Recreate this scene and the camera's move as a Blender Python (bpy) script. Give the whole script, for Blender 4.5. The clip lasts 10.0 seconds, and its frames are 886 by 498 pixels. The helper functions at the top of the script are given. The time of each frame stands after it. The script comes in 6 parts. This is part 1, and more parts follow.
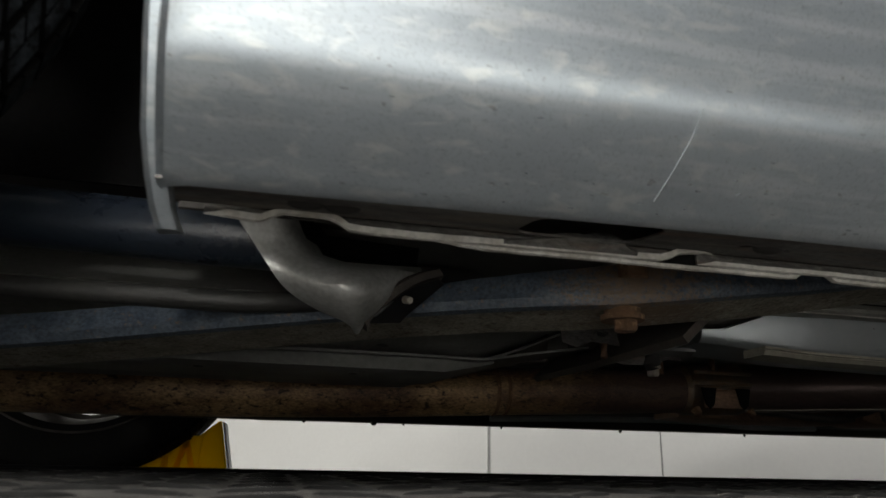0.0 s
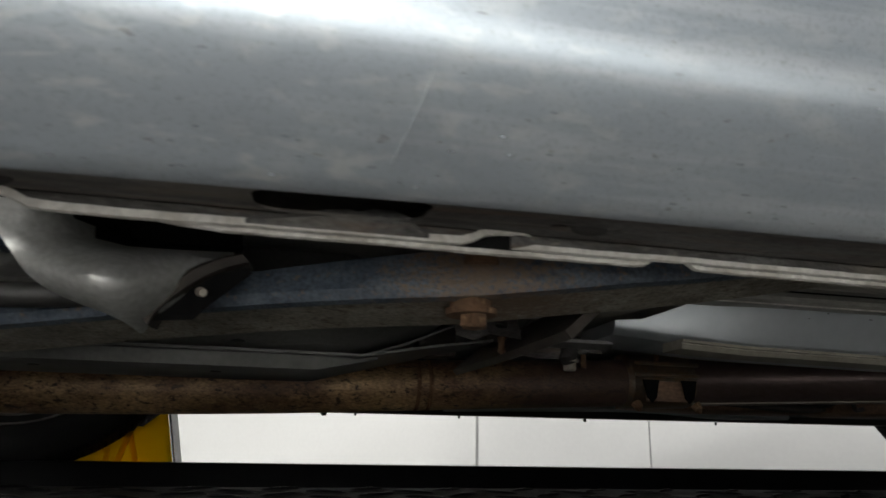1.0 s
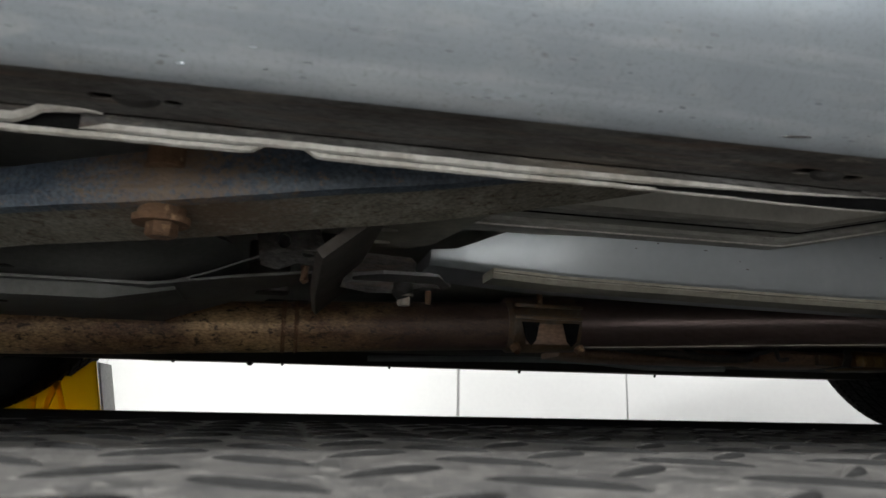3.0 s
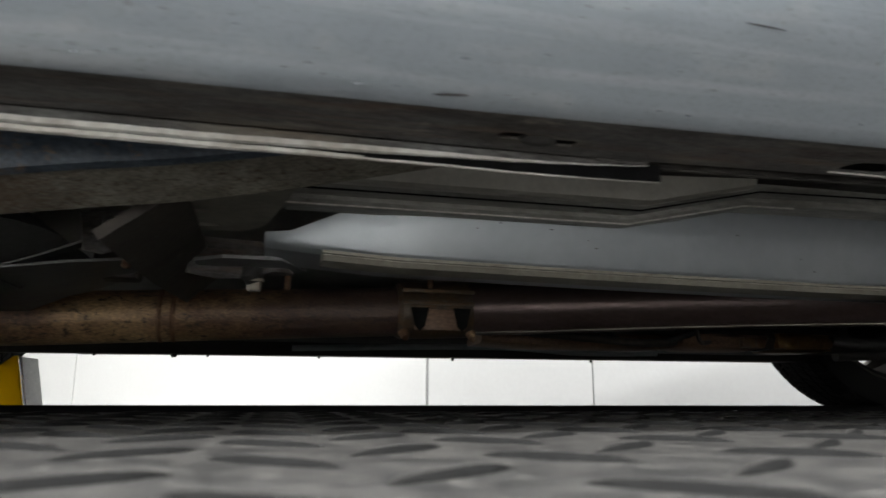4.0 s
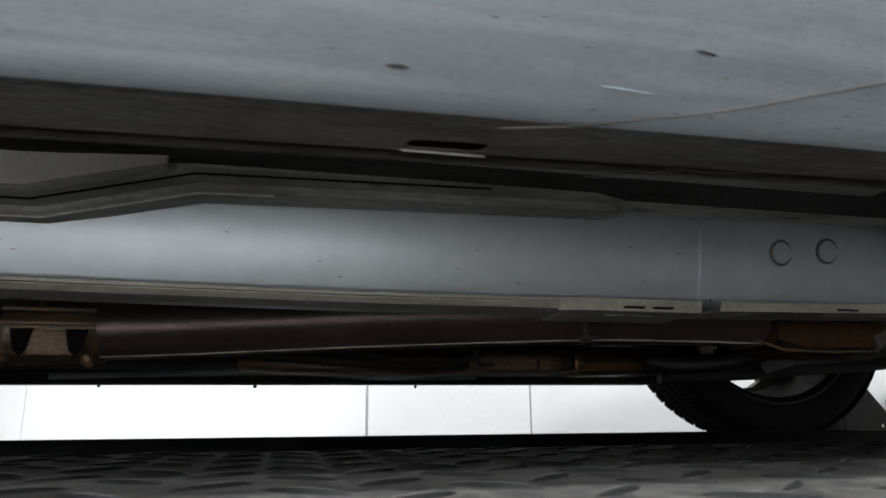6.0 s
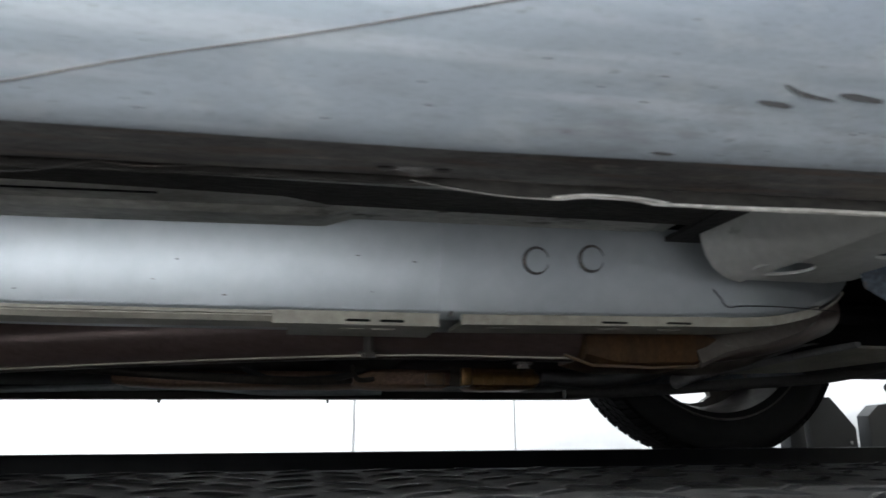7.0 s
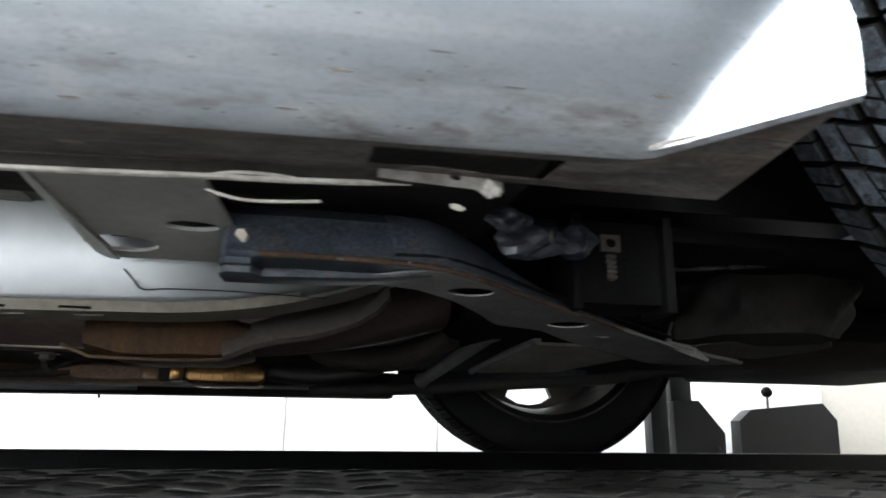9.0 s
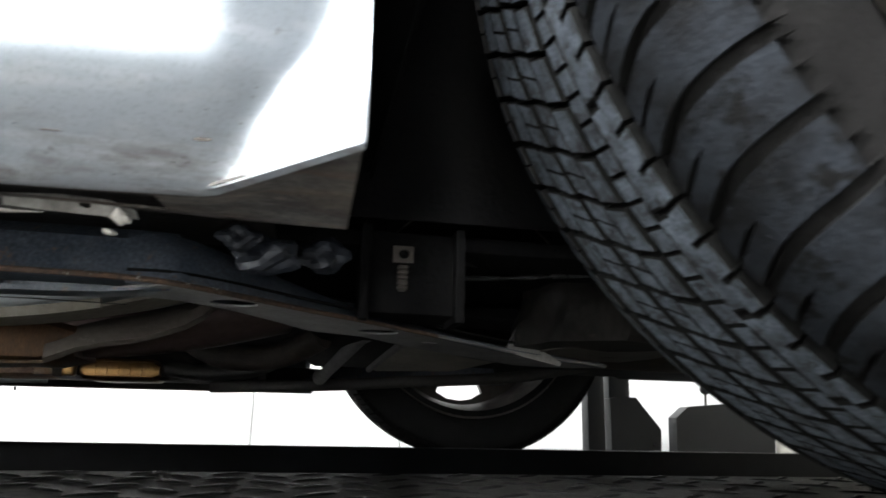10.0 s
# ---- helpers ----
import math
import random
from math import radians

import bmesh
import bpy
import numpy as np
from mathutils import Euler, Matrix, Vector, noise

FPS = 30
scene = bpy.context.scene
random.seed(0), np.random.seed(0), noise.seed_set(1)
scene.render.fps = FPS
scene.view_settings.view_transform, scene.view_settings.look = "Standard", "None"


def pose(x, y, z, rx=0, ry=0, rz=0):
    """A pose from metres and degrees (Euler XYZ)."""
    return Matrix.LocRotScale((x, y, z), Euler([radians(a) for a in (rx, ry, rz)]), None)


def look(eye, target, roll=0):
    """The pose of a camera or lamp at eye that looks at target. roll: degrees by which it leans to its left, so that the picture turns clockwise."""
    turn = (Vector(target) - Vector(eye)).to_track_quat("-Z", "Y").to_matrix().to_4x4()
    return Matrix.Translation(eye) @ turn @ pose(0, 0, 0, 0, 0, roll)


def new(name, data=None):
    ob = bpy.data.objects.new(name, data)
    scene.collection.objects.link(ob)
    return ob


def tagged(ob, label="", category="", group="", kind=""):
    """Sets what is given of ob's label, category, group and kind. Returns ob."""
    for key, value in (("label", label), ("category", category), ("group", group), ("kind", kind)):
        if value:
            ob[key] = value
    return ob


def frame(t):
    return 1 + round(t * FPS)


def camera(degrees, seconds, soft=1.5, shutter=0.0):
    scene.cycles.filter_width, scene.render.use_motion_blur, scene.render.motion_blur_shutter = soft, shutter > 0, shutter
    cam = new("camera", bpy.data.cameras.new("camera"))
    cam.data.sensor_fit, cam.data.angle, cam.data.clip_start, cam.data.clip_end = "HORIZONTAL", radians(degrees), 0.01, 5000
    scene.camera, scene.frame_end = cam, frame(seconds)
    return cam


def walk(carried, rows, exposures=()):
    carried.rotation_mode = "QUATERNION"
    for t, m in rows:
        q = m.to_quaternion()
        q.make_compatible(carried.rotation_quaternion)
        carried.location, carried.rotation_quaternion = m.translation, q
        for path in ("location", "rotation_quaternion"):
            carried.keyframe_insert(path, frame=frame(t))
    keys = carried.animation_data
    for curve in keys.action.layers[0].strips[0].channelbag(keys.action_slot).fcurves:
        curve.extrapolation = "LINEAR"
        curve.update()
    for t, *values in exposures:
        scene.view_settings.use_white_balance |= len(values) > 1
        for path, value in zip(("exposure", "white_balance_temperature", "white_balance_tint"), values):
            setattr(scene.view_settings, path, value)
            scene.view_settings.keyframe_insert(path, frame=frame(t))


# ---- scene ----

# ------------------------------------------------------------ camera
cam = camera(65.4, 10.0, shutter=0.35)
# a small wide-open lens: what lies a hand's width away is soft
cam.data.dof.use_dof, cam.data.dof.focus_distance, cam.data.dof.aperture_fstop = True, 0.65, 22.0
PATH = [
    (0.0, 0.0525, 0.0821, 0.0471, -13.25, 17.29, -1.17),
    (0.5, 0.0987, 0.1265, 0.0585, -12.97, 16.98, -0.79),
    (1.0, 0.1729, 0.1281, 0.0711, -12.97, 15.80, -1.05),
    (1.5, 0.2207, 0.1367, 0.0623, -12.50, 15.12, -1.29),
    (2.0, 0.2744, 0.1371, 0.0644, -12.24, 13.32, -1.28),
    (2.5, 0.3120, 0.1339, 0.0568, -12.31, 13.07, -1.32),
    (4.0, 0.4685, 0.1186, 0.0501, -13.51, 11.98, -0.22),
    (4.5, 0.5872, 0.1235, 0.0586, -14.75, 12.66, -0.01),
    (5.0, 0.7208, 0.1295, 0.0656, -14.48, 12.61, -0.15),
    (5.2, 0.7617, 0.1289, 0.0655, -14.28, 12.71, -0.37),
    (6.3, 0.9744, 0.1455, 0.0574, -12.49, 14.30, 0.70),
    (6.5, 1.0234, 0.1457, 0.0619, -11.88, 14.46, 0.40),
    (7.0, 1.1510, 0.1310, 0.0645, -11.12, 14.94, 0.25),
    (7.5, 1.2822, 0.1286, 0.0591, -11.05, 15.06, -0.16),
    (8.0, 1.3943, 0.1350, 0.0563, -11.89, 15.14, -0.21),
    (8.5, 1.5067, 0.1223, 0.0575, -11.81, 15.31, 0.11),
    (9.0, 1.6224, 0.1165, 0.0664, -10.71, 14.92, -0.62),
    (9.5, 1.7051, 0.1133, 0.0743, -10.36, 14.58, -0.98),
    (10.0, 1.7792, 0.0687, 0.0816, -11.32, 14.12, -1.24),
]
walk(cam, [(t, pose(x, y, z, 90 + pitch, roll, yaw)) for t, x, y, z, yaw, pitch, roll in PATH], [(0.0, -1.66, 6900, 10), (0.5, -1.47, 6850, 10), (1.0, -1.05, 6700, 10), (1.5, -0.78, 6600, 10), (2.5, -0.5, 6550, 10), (4.0, -0.6, 6550, 10), (5.0, -0.55, 6400, 10), (6.5, -0.2, 6200, 10), (7.0, 0.22, 6100, 10), (8.0, 0.22, 6200, 10), (9.0, 0.5, 6300, 10), (10.0, 0.4, 6450, 10)])

# ------------------------------------------------------------ light
world = bpy.data.worlds.new("world")
world.use_nodes = True
world.node_tree.nodes["Background"].inputs[0].default_value = (0.75, 0.85, 1.0, 1)
world.node_tree.nodes["Background"].inputs[1].default_value = 0.05
scene.world = world


def area_lamp(name, eye, target, w, h, power, colour):
    data = bpy.data.lights.new(name, "AREA")
    data.shape, data.size, data.size_y, data.energy, data.color = "RECTANGLE", w, h, power, colour
    data.spread = radians(155)
    ob = new(name, data)
    ob.matrix_world = look(eye, target)
    return ob


# No lamp is in view: these are added, with powers set for brightness
LAMP_ROW = [(x, y, 520) for y in (-3.9, -1.5) for x in (-1.8, 0.2)] + [(-2.0, 4.6, 185), (1.2, 2.9, 28)]
for lx, ly, watts in LAMP_ROW:
    area_lamp("added_ceiling_light", (lx, ly, 3.88), (lx, ly, 0), 1.5, 0.35, watts, (0.975, 0.985, 1.0))

# ------------------------------------------------------------ materials


def material(name, colour, rough=0.5, metal=0.0, second=None, spread=0.5, scale=20.0, fine=200.0, bump=0.1, coat=0.0, wear=None, wear_at=0.62, stretch=(1, 1, 1), spec=0.5, grain=0.18, wear_scale=None, vary=0.12):
    """A surface with broad stains, fine grain, relief and, where given, a worn colour in patches."""
    m = bpy.data.materials.new(name)
    m.use_nodes = True
    nt = m.node_tree
    n, l = nt.nodes, nt.links
    b = n["Principled BSDF"]
    tc = n.new("ShaderNodeTexCoord")
    mp = n.new("ShaderNodeMapping")
    mp.inputs["Scale"].default_value = stretch
    l.new(tc.outputs["Object"], mp.inputs["Vector"])
    big = n.new("ShaderNodeTexNoise")
    big.inputs["Scale"].default_value, big.inputs["Detail"].default_value, big.inputs["Roughness"].default_value = scale, 6, 0.65
    small = n.new("ShaderNodeTexNoise")
    small.inputs["Scale"].default_value, small.inputs["Detail"].default_value = fine, 4
    for t in (big, small):
        l.new(mp.outputs["Vector"], t.inputs["Vector"])
    ramp = n.new("ShaderNodeMapRange")
    ramp.inputs["From Min"].default_value, ramp.inputs["From Max"].default_value = 0.5 - 0.22 * spread - 0.02, 0.5 + 0.22 * spread + 0.02
    l.new(big.outputs["Fac"], ramp.inputs["Value"])
    mix = n.new("ShaderNodeMix")
    mix.data_type = "RGBA"
    c2 = second or tuple(c * 0.7 for c in colour)
    mix.inputs["A"].default_value, mix.inputs["B"].default_value = (*colour, 1), (*c2, 1)
    l.new(ramp.outputs["Result"], mix.inputs["Factor"])
    out = mix.outputs["Result"]
    speck = n.new("ShaderNodeMix")
    speck.data_type, speck.blend_type = "RGBA", "MULTIPLY"
    gr = n.new("ShaderNodeMapRange")
    gr.inputs["From Min"].default_value, gr.inputs["From Max"].default_value = 0.3, 0.7
    gr.inputs["To Min"].default_value, gr.inputs["To Max"].default_value = 1 - grain, 1 + 0.6 * grain
    l.new(small.outputs["Fac"], gr.inputs["Value"])
    speck.inputs["Factor"].default_value = 1.0
    l.new(out, speck.inputs["A"])
    l.new(gr.outputs["Result"], speck.inputs["B"])
    out = speck.outputs["Result"]
    if wear:
        wn = n.new("ShaderNodeTexNoise")
        wn.inputs["Scale"].default_value, wn.inputs["Detail"].default_value, wn.inputs["Roughness"].default_value = wear_scale or scale * 2.3, 8, 0.7
        l.new(mp.outputs["Vector"], wn.inputs["Vector"])
        wr = n.new("ShaderNodeMapRange")
        wr.inputs["From Min"].default_value, wr.inputs["From Max"].default_value = wear_at - 0.03, wear_at + 0.05
        l.new(wn.outputs["Fac"], wr.inputs["Value"])
        wm = n.new("ShaderNodeMix")
        wm.data_type = "RGBA"
        wm.inputs["B"].default_value = (*wear, 1)
        l.new(out, wm.inputs["A"])
        l.new(wr.outputs["Result"], wm.inputs["Factor"])
        out = wm.outputs["Result"]
    l.new(out, b.inputs["Base Color"])
    rr = n.new("ShaderNodeMapRange")
    rr.inputs["To Min"].default_value, rr.inputs["To Max"].default_value = max(0.03, rough - vary), min(1, rough + vary)
    l.new(big.outputs["Fac"], rr.inputs["Value"])
    l.new(rr.outputs["Result"], b.inputs["Roughness"])
    b.inputs["Metallic"].default_value = metal
    b.inputs["Specular IOR Level"].default_value = spec
    b.inputs["Coat Weight"].default_value = coat
    b.inputs["Coat Roughness"].default_value = 0.08
    bp = n.new("ShaderNodeBump")
    bp.inputs["Strength"].default_value, bp.inputs["Distance"].default_value = bump, 0.002
    l.new(small.outputs["Fac"], bp.inputs["Height"])
    l.new(bp.outputs["Normal"], b.inputs["Normal"])
    return m


PAINT = material("silver_body_paint", (0.42, 0.465, 0.505), 0.31, 0.85, (0.37, 0.415, 0.455), 0.9, 5, 90, 0.01, coat=0.10, stretch=(0.35, 1, 1), grain=0.06, vary=0.03)


def add_streaks(m):
    """Long pale dust streaks and small brown dirt specks over a paint."""
    nt = m.node_tree
    n, l = nt.nodes, nt.links
    b = n["Principled BSDF"]
    old = b.inputs["Base Color"].links[0].from_socket
    tc = n.new("ShaderNodeTexCoord")
    for scale, stretch, lo, hi, colour, amount in ((110, (0.05, 1, 1), 0.50, 0.72, (0.66, 0.70, 0.72), 0.55), (330, (0.5, 1, 1), 0.67, 0.74, (0.14, 0.12, 0.10), 0.5), (95, (0.4, 1, 0.9), 0.55, 0.70, (0.60, 0.62, 0.61), 0.25), (600, (1, 1, 1), 0.50, 0.70, (0.24, 0.26, 0.28), 0.35)):
        mp = n.new("ShaderNodeMapping")
        mp.inputs["Scale"].default_value = stretch
        l.new(tc.outputs["Object"], mp.inputs["Vector"])
        t = n.new("ShaderNodeTexNoise")
        t.inputs["Scale"].default_value, t.inputs["Detail"].default_value = scale, 5
        l.new(mp.outputs["Vector"], t.inputs["Vector"])
        r = n.new("ShaderNodeMapRange")
        r.inputs["From Min"].default_value, r.inputs["From Max"].default_value, r.inputs["To Max"].default_value = lo, hi, amount
        l.new(t.outputs["Fac"], r.inputs["Value"])
        x = n.new("ShaderNodeMix")
        x.data_type = "RGBA"
        x.inputs["B"].default_value = (*colour, 1)
        l.new(old, x.inputs["A"])
        l.new(r.outputs["Result"], x.inputs["Factor"])
        old = x.outputs["Result"]
    # wiped, chalky smears behind the jacking point, fading out along the sill
    mp = n.new("ShaderNodeMapping")
    mp.inputs["Scale"].default_value = (0.42, 1, 1)
    mp.inputs["Rotation"].default_value = (0, 0.5, 0)
    l.new(tc.outputs["Object"], mp.inputs["Vector"])
    t = n.new("ShaderNodeTexNoise")
    t.inputs["Scale"].default_value, t.inputs["Detail"].default_value, t.inputs["Distortion"].default_value = 150, 8, 0.5
    l.new(mp.outputs["Vector"], t.inputs["Vector"])
    r = n.new("ShaderNodeMapRange")
    r.inputs["From Min"].default_value, r.inputs["From Max"].default_value, r.inputs["To Max"].default_value = 0.54, 0.70, 0.42
    l.new(t.outputs["Fac"], r.inputs["Value"])
    sx = n.new("ShaderNodeSeparateXYZ")
    l.new(tc.outputs["Object"], sx.inputs["Vector"])
    along = n.new("ShaderNodeMapRange")
    along.inputs["From Min"].default_value, along.inputs["From Max"].default_value = 0.42, 0.16
    l.new(sx.outputs["X"], along.inputs["Value"])
    both = n.new("ShaderNodeMath")
    both.operation = "MULTIPLY"
    l.new(r.outputs["Result"], both.inputs[0])
    l.new(along.outputs["Result"], both.inputs[1])
    x = n.new("ShaderNodeMix")
    x.data_type = "RGBA"
    x.inputs["B"].default_value = (0.70, 0.72, 0.68, 1)
    l.new(old, x.inputs["A"])
    l.new(both.outputs[0], x.inputs["Factor"])
    old = x.outputs["Result"]
    # thin brown road film, smeared along the lower edge of the front half
    mp = n.new("ShaderNodeMapping")
    mp.inputs["Scale"].default_value = (0.30, 1, 1)
    l.new(tc.outputs["Object"], mp.inputs["Vector"])
    t = n.new("ShaderNodeTexNoise")
    t.inputs["Scale"].default_value, t.inputs["Detail"].default_value, t.inputs["Roughness"].default_value = 95, 8, 0.68
    l.new(mp.outputs["Vector"], t.inputs["Vector"])
    factor = None
    for socket, a, c in ((t.outputs["Fac"], 0.48, 0.68), (sx.outputs["Z"], 0.190, 0.166), (sx.outputs["X"], 1.0, 1.72)):
        r = n.new("ShaderNodeMapRange")
        r.inputs["From Min"].default_value, r.inputs["From Max"].default_value = a, c
        l.new(socket, r.inputs["Value"])
        if factor is None:
            factor = r.outputs["Result"]
        else:
            both = n.new("ShaderNodeMath")
            both.operation = "MULTIPLY"
            l.new(factor, both.inputs[0])
            l.new(r.outputs["Result"], both.inputs[1])
            factor = both.outputs[0]
    x = n.new("ShaderNodeMix")
    x.data_type = "RGBA"
    x.inputs["B"].default_value = (0.15, 0.125, 0.105, 1)
    l.new(old, x.inputs["A"])
    l.new(factor, x.inputs["Factor"])
    l.new(x.outputs["Result"], b.inputs["Base Color"])


def add_drags(m, layers):
    """Long smears of other colours dragged along a surface."""
    n, l = m.node_tree.nodes, m.node_tree.links
    b = n["Principled BSDF"]
    old = b.inputs["Base Color"].links[0].from_socket
    tc = n.new("ShaderNodeTexCoord")
    for k, (scale, stretch, lo, hi, colour, amount) in enumerate(layers):
        mp = n.new("ShaderNodeMapping")
        mp.inputs["Scale"].default_value, mp.inputs["Location"].default_value = stretch, (3.7 * k, 1.3 * k, 0)
        l.new(tc.outputs["Object"], mp.inputs["Vector"])
        t = n.new("ShaderNodeTexNoise")
        t.inputs["Scale"].default_value, t.inputs["Detail"].default_value, t.inputs["Roughness"].default_value = scale, 7, 0.6
        l.new(mp.outputs["Vector"], t.inputs["Vector"])
        r = n.new("ShaderNodeMapRange")
        r.inputs["From Min"].default_value, r.inputs["From Max"].default_value, r.inputs["To Max"].default_value = lo, hi, amount
        l.new(t.outputs["Fac"], r.inputs["Value"])
        x = n.new("ShaderNodeMix")
        x.data_type = "RGBA"
        x.inputs["B"].default_value = (*colour, 1)
        l.new(old, x.inputs["A"])
        l.new(r.outputs["Result"], x.inputs["Factor"])
        old = x.outputs["Result"]
    l.new(old, b.inputs["Base Color"])


add_streaks(PAINT)
UNDER = material("stone_guard_grey", (0.15, 0.147, 0.142), 0.75, 0, (0.062, 0.053, 0.046), 0.6, 30, 420, 0.6, wear=(0.25, 0.22, 0.19), wear_at=0.64, stretch=(0.5, 1, 1), grain=0.45)
add_drags(UNDER, ((120, (0.14, 1, 1), 0.52, 0.66, (0.15, 0.095, 0.065), 0.6), (90, (0.10, 1, 1), 0.56, 0.70, (0.30, 0.27, 0.23), 0.45), (40, (0.3, 1, 1), 0.54, 0.68, (0.035, 0.03, 0.028), 0.6), (20, (0.5, 1, 1), 0.54, 0.64, (0.26, 0.225, 0.175), 0.3)))
LIP = material("bare_seam_primer", (0.78, 0.76, 0.71), 0.42, 0.1, (0.50, 0.47, 0.42), 0.5, 55, 300, 0.3, wear=(0.2, 0.13, 0.08), wear_at=0.7)
RAIL = material("pale_undercoat", (0.46, 0.485, 0.50), 0.38, 0.72, (0.37, 0.40, 0.42), 0.9, 7, 70, 0.008, grain=0.05, vary=0.03)
STRIP = material("tan_grey_lip_coating", (0.40, 0.375, 0.31), 0.5, 0.1, (0.27, 0.25, 0.205), 0.9, 14, 140, 0.15, wear=(0.15, 0.12, 0.09), wear_at=0.68, wear_scale=70)
TBOX = material("grey_primer", (0.58, 0.57, 0.535), 0.42, 0.15, (0.45, 0.44, 0.41), 0.9, 9, 120, 0.1, wear=(0.2, 0.18, 0.15), wear_at=0.68, grain=0.1)
ARMPLATE = material("grey_arm_steel", (0.29, 0.285, 0.28), 0.55, 0.1, (0.17, 0.165, 0.16), 0.8, 18, 200, 0.25, wear=(0.13, 0.09, 0.06), wear_at=0.66, wear_scale=60)
DUSTY = material("dusty_brown_shroud", (0.11, 0.095, 0.08), 0.6, 0.1, (0.08, 0.068, 0.058), 0.7, 18, 200, 0.2, wear=(0.22, 0.20, 0.18), wear_at=0.66)
TORN = material("dull_torn_primer", (0.32, 0.31, 0.285), 0.55, 0.1, (0.15, 0.14, 0.125), 0.6, 60, 300, 0.4, wear=(0.5, 0.485, 0.455), wear_at=0.63, wear_scale=90)
WRAP = material("bluish_crumpled_foil", (0.035, 0.042, 0.055), 0.35, 0.2, (0.018, 0.021, 0.027), 0.8, 40, 200, 0.3)
PAN = material("grey_floor_pan", (0.34, 0.338, 0.315), 0.55, 0, (0.24, 0.237, 0.22), 0.8, 9, 200, 0.1, wear=(0.14, 0.21, 0.18), wear_at=0.68, grain=0.08)
CREAM = material("cream_seam_sealer_paint", (0.60, 0.575, 0.515), 0.42, 0.45, (0.44, 0.42, 0.37), 0.8, 12, 200, 0.1, wear=(0.2, 0.17, 0.13), wear_at=0.68, grain=0.1)
FLANGE = material("dirty_floor_flange", (0.47, 0.46, 0.42), 0.5, 0, (0.20, 0.19, 0.17), 0.7, 16, 260, 0.3, wear=(0.07, 0.06, 0.05), wear_at=0.62, stretch=(0.4, 1, 1), grain=0.2)
DARK = material("black_sealed_steel", (0.028, 0.027, 0.027), 0.6, 0, (0.045, 0.042, 0.039), 0.7, 12, 180, 0.4, spec=0.2)
ARM = material("blue_black_chassis_paint", (0.045, 0.063, 0.09), 0.42, 0, (0.105, 0.13, 0.16), 0.7, 60, 420, 0.35, wear=(0.19, 0.125, 0.08), wear_at=0.615, wear_scale=150, grain=0.5)
ARMDARK = material("navy_arm_paint", (0.040, 0.054, 0.074), 0.40, 0, (0.085, 0.100, 0.122), 0.7, 60, 420, 0.35, wear=(0.14, 0.09, 0.06), wear_at=0.62, wear_scale=90, grain=0.5)
NAVY = material("navy_painted_tube", (0.017, 0.024, 0.037), 0.3, 0, (0.03, 0.04, 0.055), 0.7, 12, 300, 0.15, wear=(0.09, 0.07, 0.05), wear_at=0.68, wear_scale=60)
ARMLOW = material("dusty_olive_steel", (0.33, 0.305, 0.25), 0.7, 0, (0.19, 0.17, 0.135), 0.6, 34, 380, 0.4, wear=(0.10, 0.065, 0.042), wear_at=0.585, wear_scale=140, grain=0.45)
LINE = material("brake_line_steel", (0.10, 0.10, 0.10), 0.28, 0.6, (0.05, 0.05, 0.05), 0.7, 40, 200, 0.1)
CLIPBLUE = material("blue_clip_plastic", (0.02, 0.10, 0.22), 0.5, 0, (0.015, 0.06, 0.14), 0.7, 60, 200, 0.2)
HOSE = material("dusty_black_hose", (0.038, 0.037, 0.034), 0.5, 0, (0.022, 0.022, 0.021), 0.8, 20, 200, 0.3)
BRACKET = material("brown_worn_bracket", (0.06, 0.048, 0.038), 0.6, 0.1, (0.03, 0.025, 0.021), 0.8, 50, 250, 0.4)

def rust_bloom(name, base, centre, radius):
    """A copy of a paint with a rust bloom round one point."""
    m = base.copy()
    m.name = name
    nt = m.node_tree
    n, l = nt.nodes, nt.links
    b = n["Principled BSDF"]
    old = b.inputs["Base Color"].links[0].from_socket
    tc = n.new("ShaderNodeTexCoord")
    d = n.new("ShaderNodeVectorMath")
    d.operation = "DISTANCE"
    d.inputs[1].default_value = centre
    l.new(tc.outputs["Object"], d.inputs[0])
    t = n.new("ShaderNodeTexNoise")
    t.inputs["Scale"].default_value, t.inputs["Detail"].default_value, t.inputs["Roughness"].default_value = 240, 9, 0.75
    l.new(tc.outputs["Object"], t.inputs["Vector"])
    k = n.new("ShaderNodeMath")
    k.operation = "MULTIPLY_ADD"
    k.inputs[1].default_value = -0.2 / radius
    l.new(d.outputs["Value"], k.inputs[0])
    l.new(t.outputs["Fac"], k.inputs[2])
    r = n.new("ShaderNodeMapRange")
    r.inputs["From Min"].default_value, r.inputs["From Max"].default_value = 0.30, 0.46
    r.inputs["To Min"].default_value, r.inputs["To Max"].default_value = 0.0, 0.92
    l.new(k.outputs["Value"], r.inputs["Value"])
    x = n.new("ShaderNodeMix")
    x.data_type = "RGBA"
    x.inputs["B"].default_value = (0.165, 0.108, 0.066, 1)
    l.new(old, x.inputs["A"])
    l.new(r.outputs["Result"], x.inputs["Factor"])
    l.new(x.outputs["Result"], b.inputs["Base Color"])
    return m


